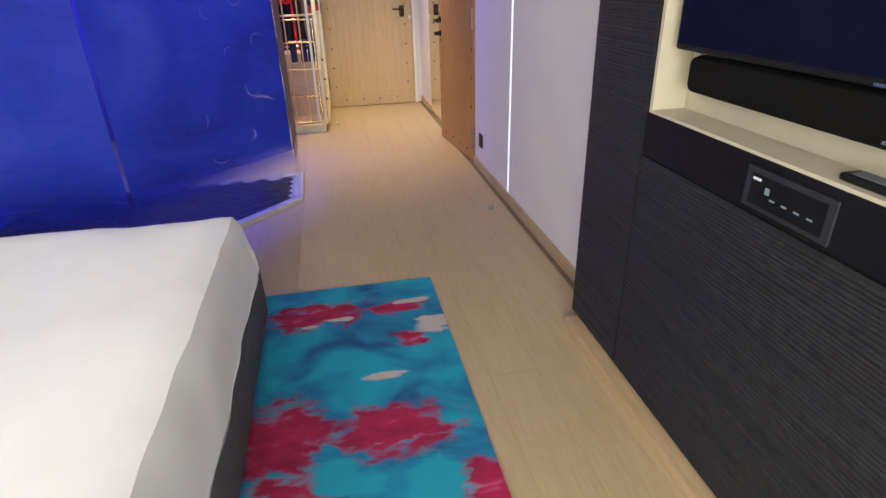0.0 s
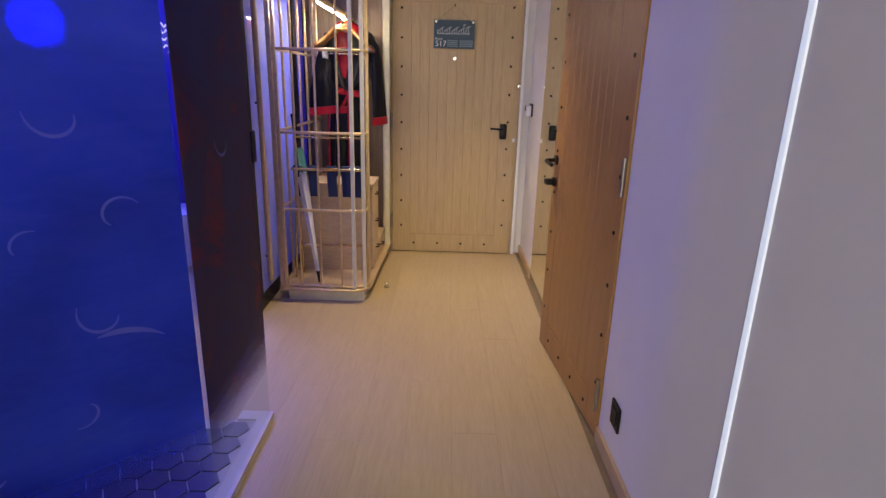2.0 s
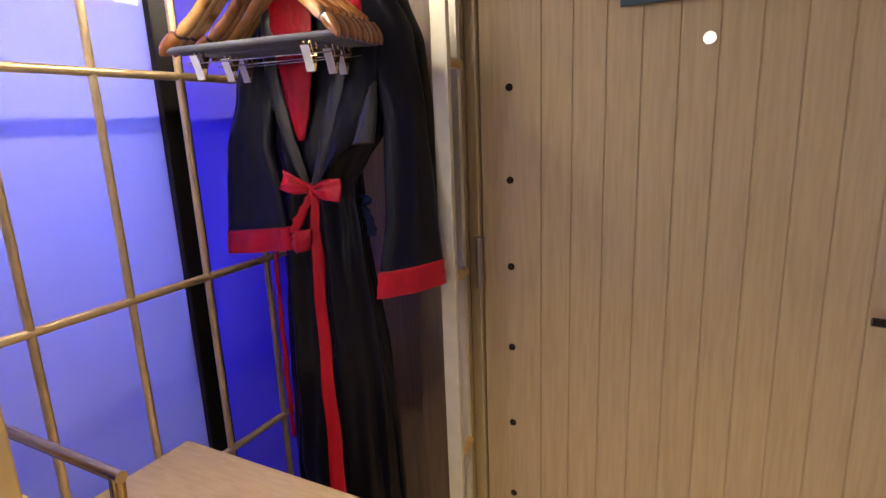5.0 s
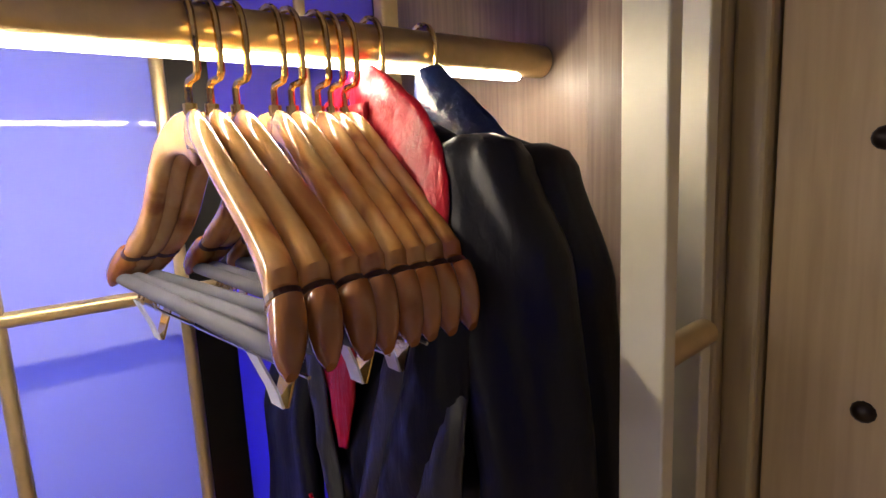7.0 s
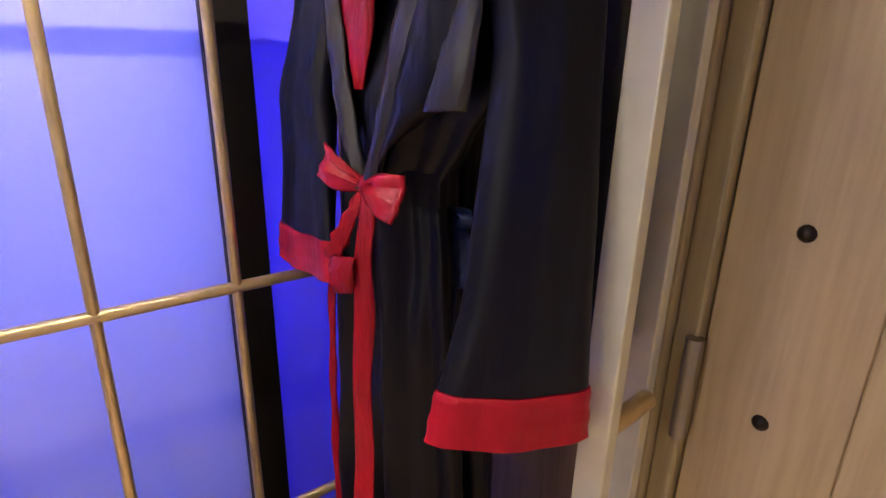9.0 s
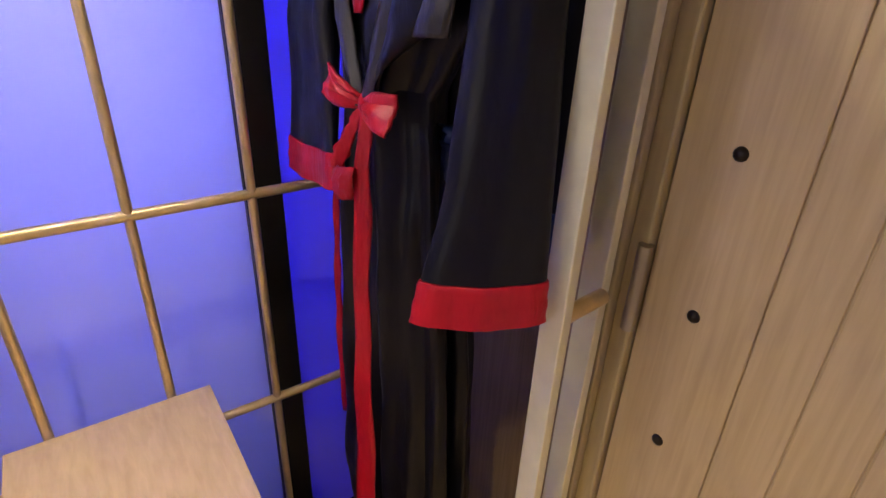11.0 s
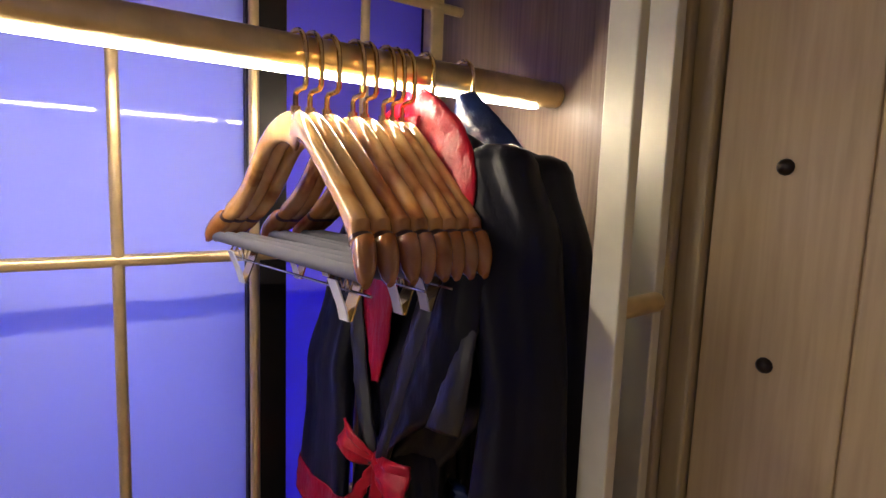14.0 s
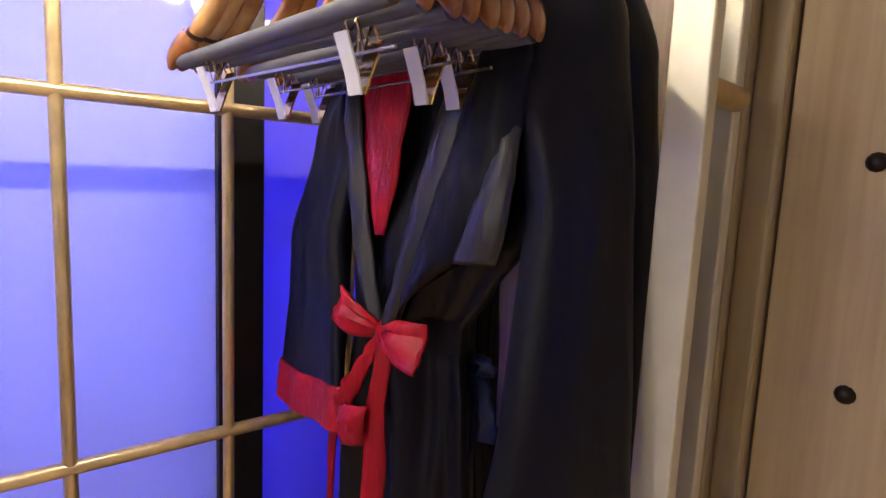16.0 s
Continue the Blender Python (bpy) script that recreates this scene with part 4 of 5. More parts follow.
def umbrella():
    t = thing("umbrella", "furled umbrella with black grip and teal and white cloth", "umbrella", (-0.13, 6.93, 0.097))
    a, b = Vector((-0.125, 6.93, 0.098)), Vector((-0.305, 7.14, 1.17))
    at = lambda s: tuple(a.lerp(b, s))
    part("tip", rod(at(0.0), at(0.07), 0.006, 10, r2=0.012), BLACKMETAL, t)
    def furl(s0, s1, r0, r1, mat, label):
        rings = []
        d = (b - a).normalized()
        u = d.cross(Vector((0, 1, 0))).normalized()
        w = d.cross(u)
        for i in range(13):
            s = s0 + (s1 - s0) * i / 12
            r = r0 + (r1 - r0) * i / 12
            rings.append([a.lerp(b, s) + (u * math.cos(k) + w * math.sin(k)) * r * (1 + 0.14 * math.cos(6 * k + 5 * s)) for k in (2 * math.pi * j / 36 for j in range(36))])
        part("canopy", loft(rings), mat, t, label, True)
    furl(0.07, 0.66, 0.012, 0.032, WHITENYLON, "furled white cloth")
    furl(0.66, 0.80, 0.034, 0.026, TEAL, "furled teal cloth")
    part("shaft", rod(at(0.79), at(0.85), 0.006, 10), BLACKMETAL, t)
    part("grip", rod(at(0.84), at(1.0), 0.015, 14), PLASTIC, t, "black straight grip", True)
    return at_home(t)


umbrella()


def hanger(clips):
    """Origin at the neck of the wood; x along the shoulders, -y towards the front."""
    t = thing("hanger", "honey varnished wooden hanger with grey trouser bar", "hanger", (0, 0, 0), "wooden hangers on the rail")
    n = 20

    def section(i, grow=0.0):
        s = abs(i) / 48
        sg = 1 if i >= 0 else -1
        x = sg * 0.212 * s
        top = 0.010 - 0.150 * (math.sqrt(s * s + 0.014) - 0.118) / 0.889 + 0.010 * math.sin(2 * math.pi * s) * (1 - s)
        thick = 0.023 + 0.024 * max(0, 1 - s * 3.2) ** 1.5 + 0.008 * max(0, s - 0.6) / 0.4
        y = -0.034 * s ** 2.2 - 0.007 * math.sin(2 * math.pi * s)
        hw = 0.0078 + 0.0075 * s ** 1.3
        hh = thick / 2
        z = top - hh
        if 0.79 < s < 0.835 and not grow:
            hh -= 0.005
            z -= 0.003
        if s > 0.86:
            q = math.sqrt(max(0.02, 1 - ((s - 0.86) / 0.141) ** 2))
            hw *= 0.15 + 0.85 * q
            hh *= 0.15 + 0.85 * q
            z -= 0.010 * (1 - q)
        hw, hh, z = hw + grow, hh - (0.0045 if grow else 0), z - (0.003 if grow else 0)
        slope = -0.5 * sg * min(1, s * 5)
        ring = []
        p = 0.9
        for k in range(n):
            a = 2 * math.pi * k / n
            u = hw * abs(math.cos(a)) ** p * (1 if math.cos(a) >= 0 else -1)
            v = hh * abs(math.sin(a)) ** p * (1 if math.sin(a) >= 0 else -1)
            ring.append((x - v * math.sin(slope), y + u, z + v * math.cos(slope)))
        return ring

    part("shoulder", loft([section(i) for i in range(-48, 49)]), HANGERWOOD, t, smooth=True)
    for a in (-39.5, 38.5):
        part("notch", loft([section(a, 0.0006), section(a + 1.0, 0.0006)]), NOTCH, t, "dark notch near shoulder tip")
    hook = [(0, 0, 0), (0, 0, 0.03), (0.004, 0, 0.034), (0.022, 0, 0.036), (0.026, 0, 0.04), (0.0265, 0, 0.07)]
    hook += [(0.0255 * math.cos(a), 0, 0.078 + 0.0255 * math.sin(a)) for a in (math.pi * k / 10 for k in range(0, 12))]
    part("hook", sweep(hook, 0.0033, 8), SHINY, t, "polished metal hook", True)
    part("collar", rod((0, 0, 0.006), (0, 0, 0.016), 0.006, 12), SHINY, t)
    part("trouser_bar", rod((-0.198, -0.026, -0.158), (0.198, -0.026, -0.158), 0.0075, 12), GREYBAR, t, "grey flocked trouser bar", True)
    if clips:
        part("wire", rod((-0.17, -0.026, -0.185), (0.17, -0.026, -0.185), 0.0016, 6), STEEL, t, "thin steel wire")
        for x in (-0.135, 0.125):
            c = part("clip", loft([[(x + u, y + v, z) for u, v in ((-0.0085, -0.001), (0.0085, -0.001), (0.0085, 0.001), (-0.0085, 0.001))]
                                   for y, z in ((-0.044, -0.172), (-0.032, -0.202), (-0.028, -0.218))]), WHITEPLASTIC, t, "pale flat trouser clip")
            part("jaw", loft([[(x + u, y + v, z) for u, v in ((-0.010, -0.001), (0.010, -0.001), (0.010, 0.001), (-0.010, 0.001))]
                              for y, z in ((-0.008, -0.172), (-0.020, -0.202), (-0.0255, -0.218))]), SHINY, c, "brass clip jaw")
            for d in (-0.007, 0.007):
                part("spring", sweep([(x + d, -0.040, -0.172), (x + d, -0.034, -0.160), (x + d, -0.026, -0.185), (x + d, -0.018, -0.160), (x + d, -0.011, -0.172)], 0.0014, 6), SHINY, c, smooth=True)
        for x in (-0.135, 0.125):
            part("drop_wire", rod((x, -0.026, -0.158), (x, -0.026, -0.187), 0.0016, 6), STEEL, t)
    return t


h0, h1 = hanger(False), hanger(True)
SPOTS = [(7.622, 6, 0), (7.640, 8, 1), (7.662, 9, 0), (7.697, 4, 0), (7.714, 5, 1), (7.741, 2, 0), (7.755, 3, 1), (7.770, 4, 0)]
first = {0: h0, 1: h1}
for y, turn, kind in SPOTS:
    m = pose(-0.060, y, 1.752, 0, 0, turn)
    if kind in first:
        first.pop(kind).matrix_basis = m
    else:
        copy_thing((h0, h1)[kind], m)


# ---- robes ----
def wavy(c, a, b, ang, n, fold=0.0, waves=7, phase=0.0, rough=0.0):
    """A soft closed outline of cloth round c."""
    ca, sa = math.cos(ang), math.sin(ang)
    out = []
    for k in range(n):
        t = 2 * math.pi * k / n
        p = Vector((c[0] * 3 + 1.6 * math.cos(t), c[1] * 9 + 1.6 * math.sin(t), c[2] * 6))
        r = fold * math.sin(waves * t + phase) + 0.5 * fold * math.sin((2 * waves + 1) * t - phase)
        r += rough * (noise.noise(p) + 0.5 * noise.noise(p * 2.3))
        u, v = a * (1 + 0.3 * r) * math.cos(t), b * (1 + 2.0 * r) * math.sin(t)
        out.append((c[0] + u * ca - v * sa, c[1] + u * sa + v * ca, c[2]))
    return out


def spline(keys, z):
    for (z0, *v0), (z1, *v1) in zip(keys, keys[1:]):
        if z1 <= z <= z0:
            s = (z0 - z) / (z0 - z1)
            s = s * s * (3 - 2 * s) * 0.5 + s * 0.5
            return [p + (q - p) * s for p, q in zip(v0, v1)]
    return list(keys[-1][1:])


def bez(p, n=18):
    p = [Vector(q) for q in p]
    return [(1 - u) ** 3 * p[0] + 3 * u * (1 - u) ** 2 * p[1] + 3 * u * u * (1 - u) * p[2] + u ** 3 * p[3] for u in (i / n for i in range(n + 1))]


def sheet(name, left, right, mat, parent, label, belly=0.01, crumple=0.003, seed=0, n=26, m=12):
    """Cloth between two curves, bellied towards the front and crumpled."""
    la, ra = bez(left, n), bez(right, n)
    rows = []
    for i in range(n + 1):
        row = []
        for j in range(m + 1):
            v = j / m
            p = la[i].lerp(ra[i], v)
            d = belly * math.sin(math.pi * v) + crumple * noise.noise((p.x * 60 + seed, p.z * 25, v * 3)) + 0.5 * crumple * noise.noise((p.x * 140, p.z * 120, seed))
            row.append((p.x - 0.3 * d, p.y - d, p.z + 0.3 * crumple * noise.noise((p.x * 90, seed, p.z * 50))))
        rows.append(row)
    return cloth(name, rows, mat, parent, 0.003, label)


def ribbon(t, p, w0, w1, mat, label="hanging satin belt tail", seed=0):
    pts = bez(p, 30)
    rows = []
    for i, (x, y, z) in enumerate(pts):
        s = i / 30
        w = (w0 + (w1 - w0) * s) * (1 + 0.10 * noise.noise((seed, s * 5, 0)))
        row = []
        for v in (-1, -0.5, 0, 0.5, 1):
            d = 0.003 * noise.noise((v * 1.5, s * 9, seed)) + 0.0015 * math.sin(26 * s + 3 * v)
            row.append((x + 0.8 * w * v - 0.6 * d, y + 0.6 * w * v - 0.8 * d, z))
        rows.append(row)
    cloth("belt_tail", rows, mat, t, 0.003, label)


def hang_tube(name, ks, mat, t, angle_steps, tilt=0.0, fold=0.05, rough=0.12, seed=0.0, cuff=None):
    """A sleeve: a flat tube through keys (z, x, y, half width, half depth, turn), with a stitched cuff."""
    z1, z2 = ks[0][0], ks[-1][0]

    def ring(z, grow=0.0):
        cx, cy, a, b, g = spline(ks, z)
        s = (z1 - z) / (z1 - z2)
        r = wavy((cx, cy, z), a + grow, b + grow, g, angle_steps, fold * (0.4 + s), 3, 5 * z + seed, rough * (1 - 0.6 * s))
        return [(x, y, zz + tilt * s * (x - cx)) for x, y, zz in r]

    zc = z2 + 0.055
    head = [[(x * q + (1 - q) * ks[0][1], y * q + (1 - q) * ks[0][2], zz + h) for x, y, zz in ring(z1)] for q, h in ((0.35, 0.022), (0.8, 0.014))]
    part(name, loft(head + [ring(z1 + (zc + 0.002 - z1) * i / 36) for i in range(37)]), mat, t, smooth=True)
    c = part("cuff", loft([ring(zc + 0.001, 0.0015)] + [ring(zc + (z2 - zc) * i / 8, 0.0025 + 0.0008 * math.sin(i * 1.7)) for i in range(9)] + [ring(z2 + 0.004, -0.004)]), cuff, t, "gathered satin cuff", True)
    return c


def hook_part(t, y0):
    hk = [(-0.060, y0, 1.74), (-0.060, y0, 1.775), (-0.0395, y0, 1.79), (-0.0395, y0, 1.83)] + [(-0.065 + 0.0265 * math.cos(a), y0, 1.832 + 0.0265 * math.sin(a)) for a in (math.pi * k / 10 for k in range(12))]
    part("hanger_hook", sweep(hk, 0.003, 8), SHINY, t, "polished metal hook", True)


def torso(t, keys, bottom, seed):
    rings = []
    for i in range(91):
        z = keys[0][0] + (bottom - keys[0][0]) * i / 90
        cx, cy, a, b, f, g = spline(keys, z)
        rings.append(wavy((cx, cy, z), a, b, 0.05, 88, f, 6, 2.0 * z + seed, g))
    part("body", loft(rings), SATIN, t, smooth=True)


def front_robe():
    y0 = 7.805
    t = thing("robe", "black satin robe with red cuffs collar and bow", "robe", (-0.03, y0, 1.82), "robes on the rail")
    hook_part(t, y0)
    torso(t, [(1.768, -0.06, y0, 0.035, 0.014, 0, 0), (1.755, -0.06, y0, 0.075, 0.022, 0, 0), (1.72, -0.055, y0 + 0.005, 0.140, 0.032, 0, 0.03), (1.66, -0.055, y0 + 0.005, 0.168, 0.030, 0.02, 0.08), (1.50, -0.055, y0, 0.160, 0.032, 0.04, 0.12),
              (1.41, -0.050, y0 - 0.010, 0.160, 0.046, 0.06, 0.2), (1.35, -0.060, y0 - 0.010, 0.122, 0.044, 0.08, 0.14), (1.30, -0.075, y0 - 0.010, 0.098, 0.040, 0.12, 0.1),
              (1.2, -0.075, y0 - 0.010, 0.110, 0.044, 0.14, 0.1), (0.8, -0.07, y0 - 0.010, 0.140, 0.048, 0.16, 0.12), (0.36, -0.07, y0 - 0.010, 0.155, 0.052, 0.18, 0.12)], 0.36, 0.0)
    hang_tube("sleeve", [(1.71, 0.078, y0 + 0.02, 0.052, 0.030, 0.3), (1.62, 0.118, y0 + 0.01, 0.062, 0.034, 0.6), (1.45, 0.162, y0 + 0.002, 0.048, 0.028, 0.85), (1.25, 0.180, y0 - 0.018, 0.060, 0.020, 0.92), (1.071, 0.186, y0 - 0.040, 0.081, 0.018, 0.94)], SATIN, t, 56, 0.10, 0.04, 0.08, 1.0, REDSATIN)
    hang_tube("sleeve", [(1.70, -0.185, y0, 0.045, 0.032, 0.0), (1.52, -0.222, y0 - 0.025, 0.066, 0.032, -0.08), (1.38, -0.243, y0 - 0.05, 0.080, 0.030, -0.10), (1.30, -0.240, y0 - 0.055, 0.100, 0.025, -0.12), (1.137, -0.238, y0 - 0.070, 0.124, 0.020, -0.13)], SATIN, t, 56, 0.12, 0.07, 0.2, 2.0, REDSATIN)
    # wrapped fronts: red lining inside the vee, broad lapels over it
    sheet("lining", [(-0.150, 7.765, 1.765), (-0.152, 7.752, 1.66), (-0.130, 7.746, 1.52), (-0.082, 7.746, 1.402)],
          [(-0.03, 7.780, 1.77), (-0.035, 7.760, 1.66), (-0.02, 7.752, 1.53), (-0.064, 7.746, 1.402)], REDSATIN, t, "crimson satin lining", 0.004, 0.003, 3)
    sheet("lapel", [(-0.165, 7.785, 1.74), (-0.205, 7.760, 1.62), (-0.150, 7.745, 1.40), (-0.062, 7.742, 1.285)],
          [(-0.125, 7.770, 1.755), (-0.150, 7.744, 1.62), (-0.108, 7.740, 1.47), (-0.048, 7.738, 1.29)], LAPELSATIN, t, "glossy black satin lapel", 0.012, 0.003, 5)
    sheet("front_panel", [(0.020, 7.785, 1.62), (0.014, 7.764, 1.56), (-0.012, 7.748, 1.45), (-0.052, 7.740, 1.29)],
          [(0.078, 7.790, 1.62), (0.066, 7.766, 1.56), (0.040, 7.748, 1.46), (-0.030, 7.742, 1.29)], LAPELSATIN, t, "glossy black satin lapel", 0.008, 0.003, 8)
    sheet("front_panel", [(0.070, 7.765, 1.60), (0.050, 7.752, 1.50), (0.010, 7.745, 1.42), (-0.032, 7.742, 1.30)],
          [(0.125, 7.775, 1.60), (0.130, 7.760, 1.48), (0.125, 7.758, 1.405), (0.050, 7.765, 1.385)], SATIN, t, "black satin front bloused over the belt", 0.016, 0.004, 11)
    sheet("fold", [(0.105, 7.765, 1.53), (0.098, 7.750, 1.47), (0.080, 7.742, 1.42), (0.066, 7.742, 1.388)],
          [(0.125, 7.770, 1.53), (0.130, 7.755, 1.48), (0.128, 7.752, 1.43), (0.116, 7.755, 1.392)], LAPELSATIN, t, "glossy satin fold above the belt", 0.006, 0.002, 14, 20, 8)
    sheet("collar", [(-0.078, 7.790, 1.806), (-0.085, 7.778, 1.74), (-0.005, 7.776, 1.69), (0.078, 7.776, 1.650)],
          [(-0.062, 7.802, 1.812), (0.030, 7.805, 1.775), (0.080, 7.802, 1.73), (0.092, 7.778, 1.648)], REDSATIN, t, "turned back crimson satin collar", 0.007, 0.003, 17)
    sheet("collar", [(-0.150, 7.780, 1.745), (-0.150, 7.780, 1.775), (-0.110, 7.790, 1.795), (-0.074, 7.795, 1.806)],
          [(-0.110, 7.770, 1.735), (-0.100, 7.770, 1.755), (-0.085, 7.780, 1.775), (-0.062, 7.790, 1.79)], REDSATIN, t, "turned back crimson satin collar", 0.006, 0.002, 19, 16, 8)
    # belt and bow
    part("belt", loft([wavy((-0.072, y0 - 0.010, z), 0.101, 0.043, 0.05, 60, 0.08, 6, 2.0 * z, 0.1) for z in (1.275, 1.285, 1.30, 1.315)], caps=False), SATIN, t, "black satin belt", True)
    k = Vector((-0.046, 7.739, 1.293))
    part("bow_knot", disc_stack((k.x, k.y, k.z - 0.015), [(0.006, 0), (0.013, 0.006), (0.015, 0.015), (0.012, 0.024), (0.005, 0.03)], 14, 1, 0.7), REDSATIN, t, "tight satin knot", True)
    for a, b in (((-0.110, 7.716, 1.338), (-0.120, 7.714, 1.296)), ((0.028, 7.742, 1.318), (0.040, 7.724, 1.270))):
        a, b = Vector(a), Vector(b)
        rows = []
        for i in range(17):
            s = i / 16
            row = []
            for j in range(11):
                v = j / 10
                end = a.lerp(b, v) + Vector((0, 0.004 * math.sin(5 * v), 0))
                root = k + Vector((0, 0, 0.011 * (0.5 - v)))
                p = root.lerp(end, s)
                p.y -= 0.016 * math.sin(math.pi * s) * (0.6 + 0.4 * math.sin(math.pi * v)) + 0.005 * noise.noise((v * 6, s * 3, a.x * 50)) + 0.003 * math.sin(16 * v) * (1 - s)
                p.z += 0.006 * math.sin(math.pi * s) * (1 - 2 * v)
                row.append(tuple(p))
            rows.append(row)
        cloth("bow_loop", rows, REDSATIN, t, 0.004, "crumpled satin bow loop")
    ribbon(t, [k, (-0.040, 7.722, 1.15), (-0.040, 7.715, 0.85), (-0.028, 7.712, 0.45)], 0.010, 0.019, REDSATIN, "long hanging satin belt tail", 1)
    ribbon(t, [k, (-0.062, 7.725, 1.26), (-0.078, 7.716, 1.23), (-0.092, 7.712, 1.195)], 0.008, 0.014, REDSATIN, "short hanging satin belt tail", 2)
    ribbon(t, [(-0.205, 7.765, 1.16), (-0.205, 7.75, 1.0), (-0.200, 7.752, 0.8), (-0.206, 7.755, 0.62)], 0.005, 0.006, REDSATIN, "narrow red satin front edge", 3)
    sheet("belt_loop", [(-0.100, 7.722, 1.196), (-0.106, 7.712, 1.18), (-0.108, 7.715, 1.16), (-0.102, 7.724, 1.142)],
          [(-0.046, 7.722, 1.206), (-0.046, 7.712, 1.19), (-0.048, 7.715, 1.172), (-0.058, 7.722, 1.155)], REDSATIN, t, "folded loop of satin belt", 0.012, 0.006, 25, 14, 8)
    return at_home(t)


def back_robe():
    y0 = 7.872
    t = thing("robe", "black satin robe with navy trim behind another", "robe", (-0.03, y0, 1.82), "robes on the rail")
    hook_part(t, y0)
    torso(t, [(1.768, -0.06, y0, 0.03, 0.014, 0, 0), (1.75, -0.06, y0, 0.08, 0.022, 0, 0), (1.715, -0.055, y0 + 0.01, 0.150, 0.03, 0, 0.03), (1.66, -0.05, y0 + 0.01, 0.180, 0.036, 0.02, 0.08), (1.45, -0.055, y0, 0.150, 0.036, 0.04, 0.12),
              (1.36, -0.085, y0, 0.075, 0.028, 0.08, 0.1), (1.2, -0.085, y0, 0.075, 0.032, 0.12, 0.1), (0.8, -0.07, y0, 0.118, 0.036, 0.14, 0.1), (0.40, -0.07, y0, 0.130, 0.04, 0.16, 0.1)], 0.40, 2.0)
    hang_tube("sleeve", [(1.70, 0.090, y0 + 0.01, 0.045, 0.028, 0.3), (1.60, 0.130, y0 + 0.008, 0.045, 0.026, 0.5), (1.35, 0.152, y0 + 0.012, 0.048, 0.018, 0.7), (1.13, 0.158, y0 + 0.015, 0.050, 0.016, 0.7)], SATIN, t, 48, 0.0, 0.04, 0.08, 4.0, NAVYSATIN)
    sheet("collar", [(-0.055, y0 - 0.012, 1.805), (-0.06, y0 - 0.03, 1.77), (0.0, y0 - 0.035, 1.745), (0.07, y0 - 0.03, 1.715)],
          [(-0.035, y0, 1.812), (0.01, y0, 1.78), (0.05, y0 - 0.005, 1.755), (0.085, y0 - 0.01, 1.725)], NAVYSATIN, t, "turned back navy satin collar", 0.008, 0.002, 31)
    ribbon(t, [(0.0, 7.832, 1.262), (0.04, 7.815, 1.285), (0.065, 7.815, 1.25), (0.012, 7.83, 1.244)], 0.009, 0.011, NAVYSATIN, "navy satin bow loop", 6)
    ribbon(t, [(0.005, 7.83, 1.26), (0.0, 7.82, 1.22), (0.02, 7.815, 1.16), (0.015, 7.815, 1.05)], 0.011, 0.014, NAVYSATIN, "hanging navy belt tail", 7)
    ribbon(t, [(0.01, 7.83, 1.255), (0.04, 7.82, 1.235), (0.05, 7.82, 1.20), (0.048, 7.82, 1.175)], 0.009, 0.012, NAVYSATIN, "hanging navy belt tail", 8)
    return at_home(t)


front_robe()
back_robe()


# ---- door sign ----
sg = thing("door_sign", "slate blue hanging room sign numbered 517", "sign", (0.728, 7.985, 1.74))
part("board", box(0.572, 7.980, 1.64, 0.884, 7.986, 1.845, 0.002), SIGNBLUE, sg)


def letters(text, x, z, size, mat, nm, ob):
    c = bpy.data.curves.new(nm, "FONT")
    c.body, c.size, c.extrude = text, size, 0.0004
    o = bpy.data.objects.new(nm, c)
    me = bpy.data.meshes.new_from_object(o)
    bpy.data.objects.remove(o)
    me.materials.append(mat)
    p = new(nm, me)
    p.parent = ob
    p.matrix_basis = pose(x, 7.9792, z, 90, 0, 0)
    return p


letters("517", 0.583, 1.655, 0.058, SIGNINK, "number", sg)
letters("Room", 0.583, 1.702, 0.022, SIGNINK, "caption", sg)
for k in range(4):
    part("text_line", box(0.675, 7.979, 1.655 + 0.013 * k, 0.755, 7.9798, 1.661 + 0.013 * k), SIGNDIM, sg)
    part("text_line", box(0.77, 7.979, 1.655 + 0.013 * k, 0.872, 7.9798, 1.661 + 0.013 * k), SIGNDIM, sg)
for k in range(14):
    h = 0.03 + 0.012 * (k % 3) + (0.02 if k > 10 else 0)
    x = 0.60 + 0.018 * k
    for a in (box(x, 7.979, 1.74, x + 0.0025, 7.9798, 1.74 + h), box(x, 7.979, 1.738 + h, x + 0.018, 7.9798, 1.7405 + h), box(x + 0.006, 7.979, 1.745, x + 0.012, 7.9798, 1.752)):
        part("drawn_line", a, SIGNINK, sg)
for x in (0.588, 0.868):
    part("eyelet", rod((x, 7.975, 1.832), (x, 7.9798, 1.832), 0.008, 12), STEEL, sg)
    part("cord", sweep([(x, 7.977, 1.832), ((x + 0.728) / 2, 7.982, 1.888), (0.728, 7.978, 1.945)], 0.0028, 6), ROPE, sg, "jute cord")
part("hook", sweep([(0.728, 7.999, 1.945), (0.728, 7.97, 1.94), (0.728, 7.965, 1.955)], 0.004, 8), BLACKMETAL, sg)
at_home(sg)
for c in sg.children:
    if c.name.startswith(("number", "caption")):
        c.matrix_parent_inverse = Matrix.Translation(-Vector(sg.location))

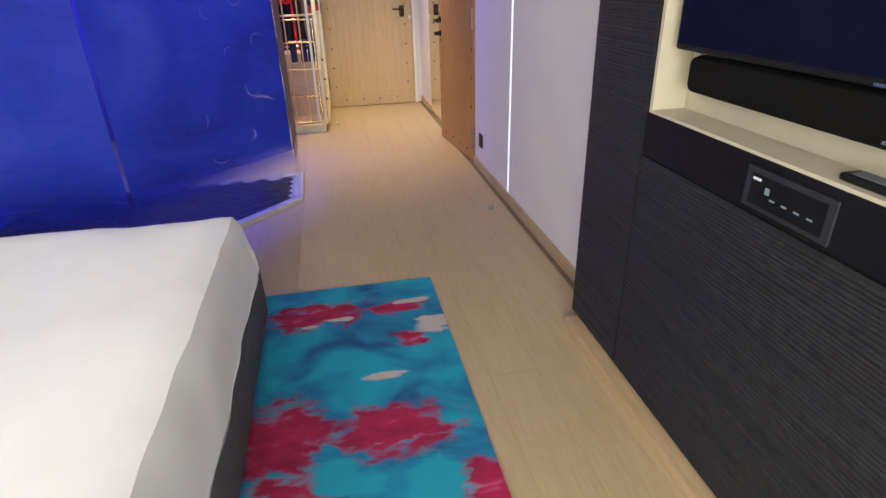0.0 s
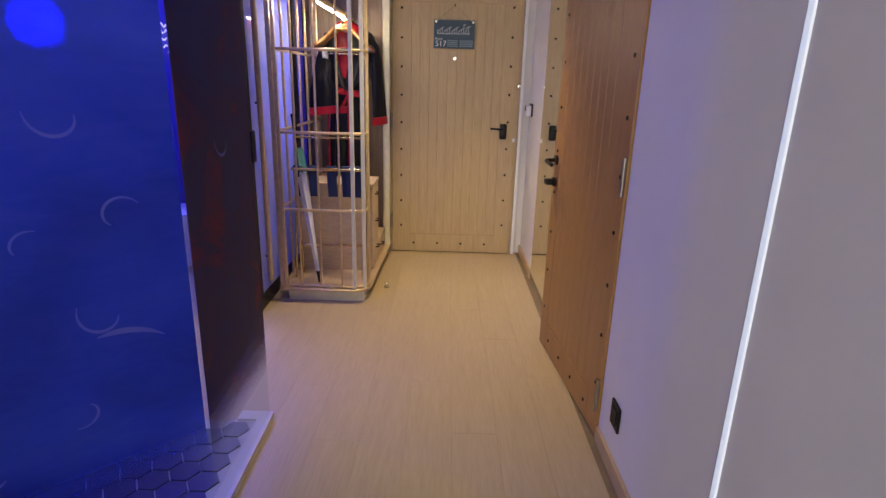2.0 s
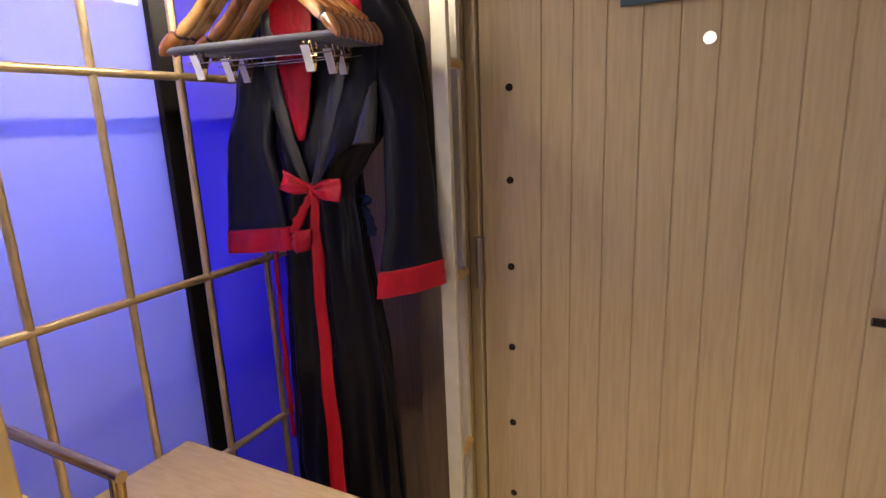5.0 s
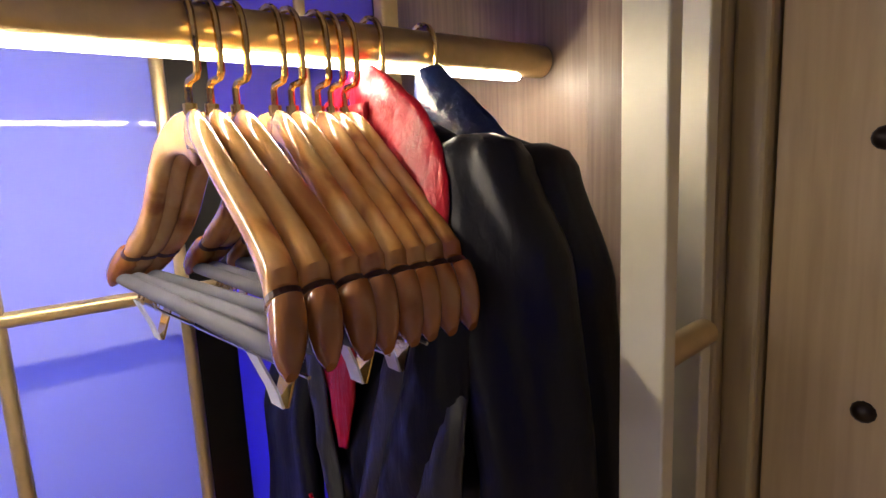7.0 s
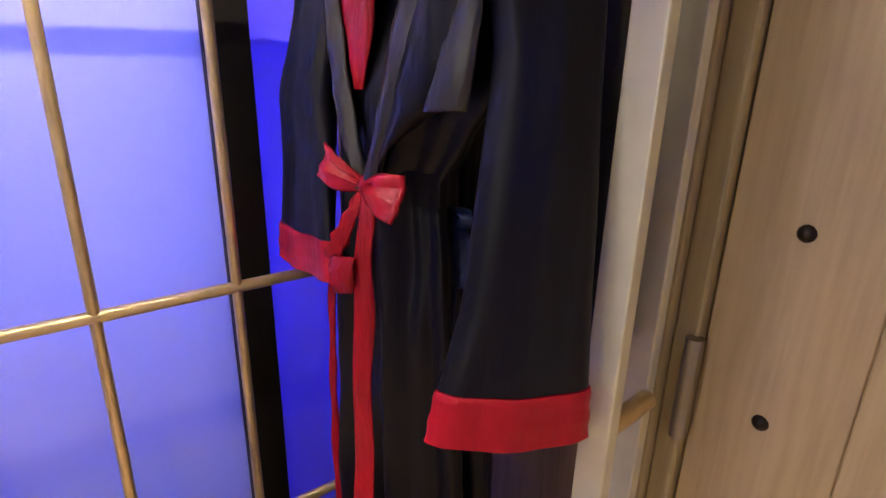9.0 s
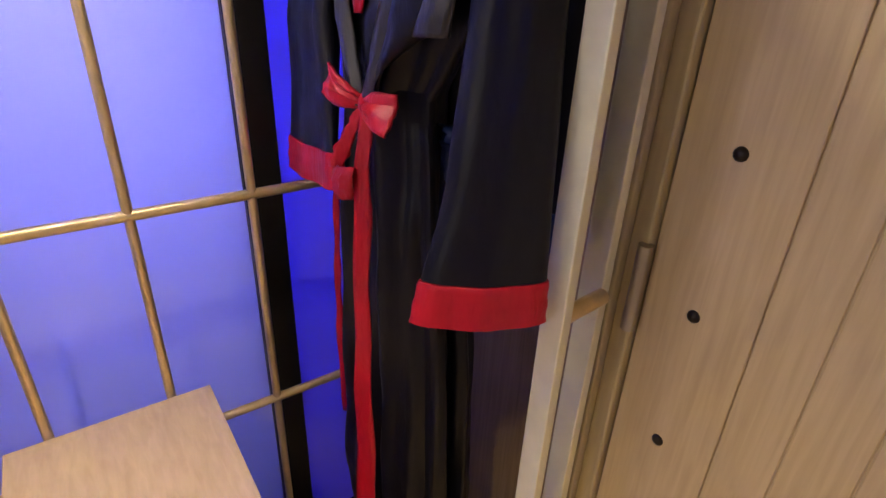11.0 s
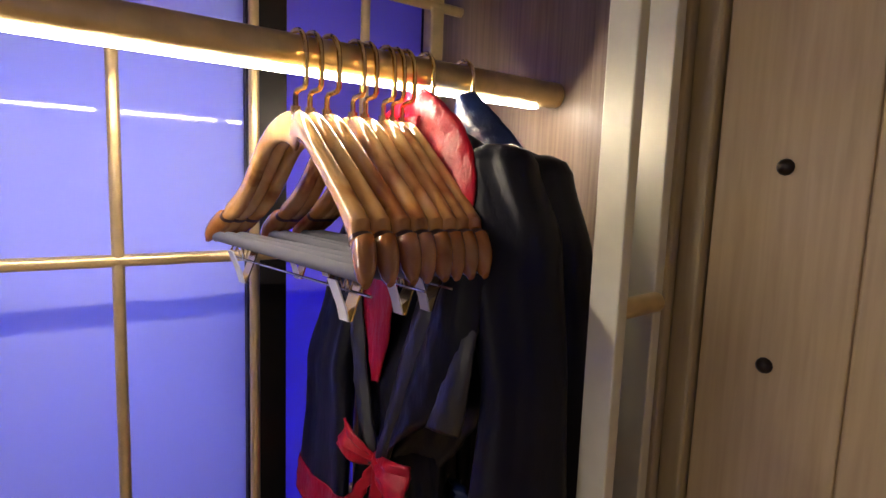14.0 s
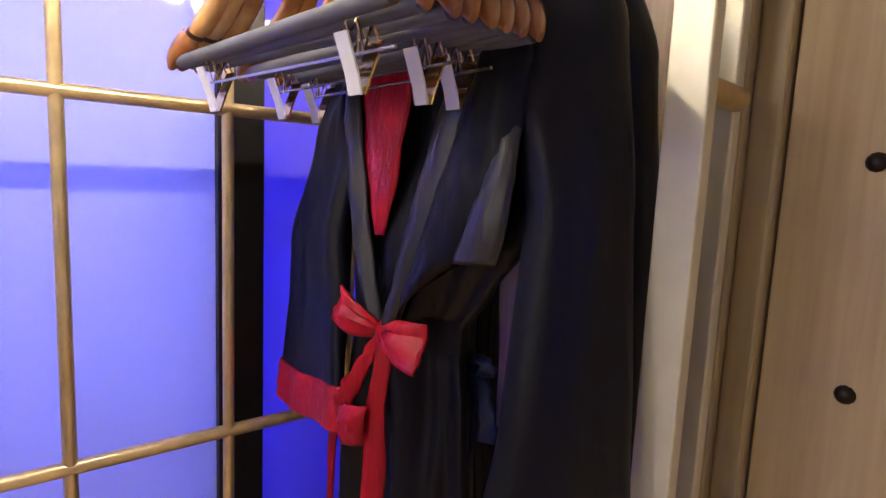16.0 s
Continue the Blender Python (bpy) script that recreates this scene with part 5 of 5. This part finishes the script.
# ---- tiles and planks ----
def hex_mesh(r):
    bm = bmesh.new()
    loft([[(r * math.cos(a), r * math.sin(a), 0) for a in (math.pi / 3 * k for k in range(6))],
          [(r * math.cos(a), r * math.sin(a), 0.0035) for a in (math.pi / 3 * k for k in range(6))],
          [((r - 0.0015) * math.cos(a), (r - 0.0015) * math.sin(a), 0.0045) for a in (math.pi / 3 * k for k in range(6))]], bm)
    me = bpy.data.meshes.new("hex_tile")
    bmesh.ops.recalc_face_normals(bm, faces=bm.faces)
    bm.to_mesh(me)
    bm.free()
    me.materials.append(HEX)
    return me


tile = hex_mesh(0.057)
pitch = 0.1035
for i in range(-22, 4):
    for j in range(40, 56):
        x = i * pitch * 0.866 - 0.05
        y = (j + 0.5 * (i % 2)) * pitch
        inside = x < -0.09 and 4.26 < y < 5.44 and (y - 4.19) > (x + 0.76) * 1.04 + 0.05
        if inside and x > -1.98:
            o = new("tile", tile)
            o.location = (x, y, 0.0041)
            o.parent = shower_floor

planks = {}
for i in range(-11, 8):
    x0 = i * 0.187
    x1 = min(x0 + 0.187, 1.348)
    if x0 > 1.3:
        continue
    shift = (0.41 * i) % 1.3
    y = -0.7 - shift
    while y < 8.2:
        ya, yb = max(y, -0.7), min(y + 1.3, 8.12 if x0 > 0 else 8.03)
        y += 1.3
        if yb - ya < 0.05:
            continue
        key = (round(x1 - x0, 3), round(yb - ya, 3))
        pieces = [(ya, yb)]
        if x1 < 0.0 and yb > 4.2 and ya < 5.5:      # keep clear of the shower
            lim = 4.17 if x1 < -0.79 else 4.18 + (x1 + 0.79) * 1.03
            pieces = [(ya, min(yb, lim)), (max(ya, 5.50), yb)]
        for a, b in pieces:
            if b - a < 0.04:
                continue
            key = (round(x1 - x0, 3), round(b - a, 3))
            if key not in planks:
                bm = box(0.0002, 0.0003, -0.0055, key[0] - 0.0002, key[1] - 0.0003, 0.0)
                top = [e for e in bm.edges if all(v.co.z > -0.001 for v in e.verts)]
                bmesh.ops.bevel(bm, geom=top, offset=0.0005, segments=1, affect="EDGES")
                me = bpy.data.meshes.new("plank")
                bmesh.ops.recalc_face_normals(bm, faces=bm.faces)
                bm.to_mesh(me)
                bm.free()
                me.materials.append(FLOOR)
                planks[key] = me
            o = new("plank", planks[key])
            o.location = (x0, a, 0)
            o.parent = floor
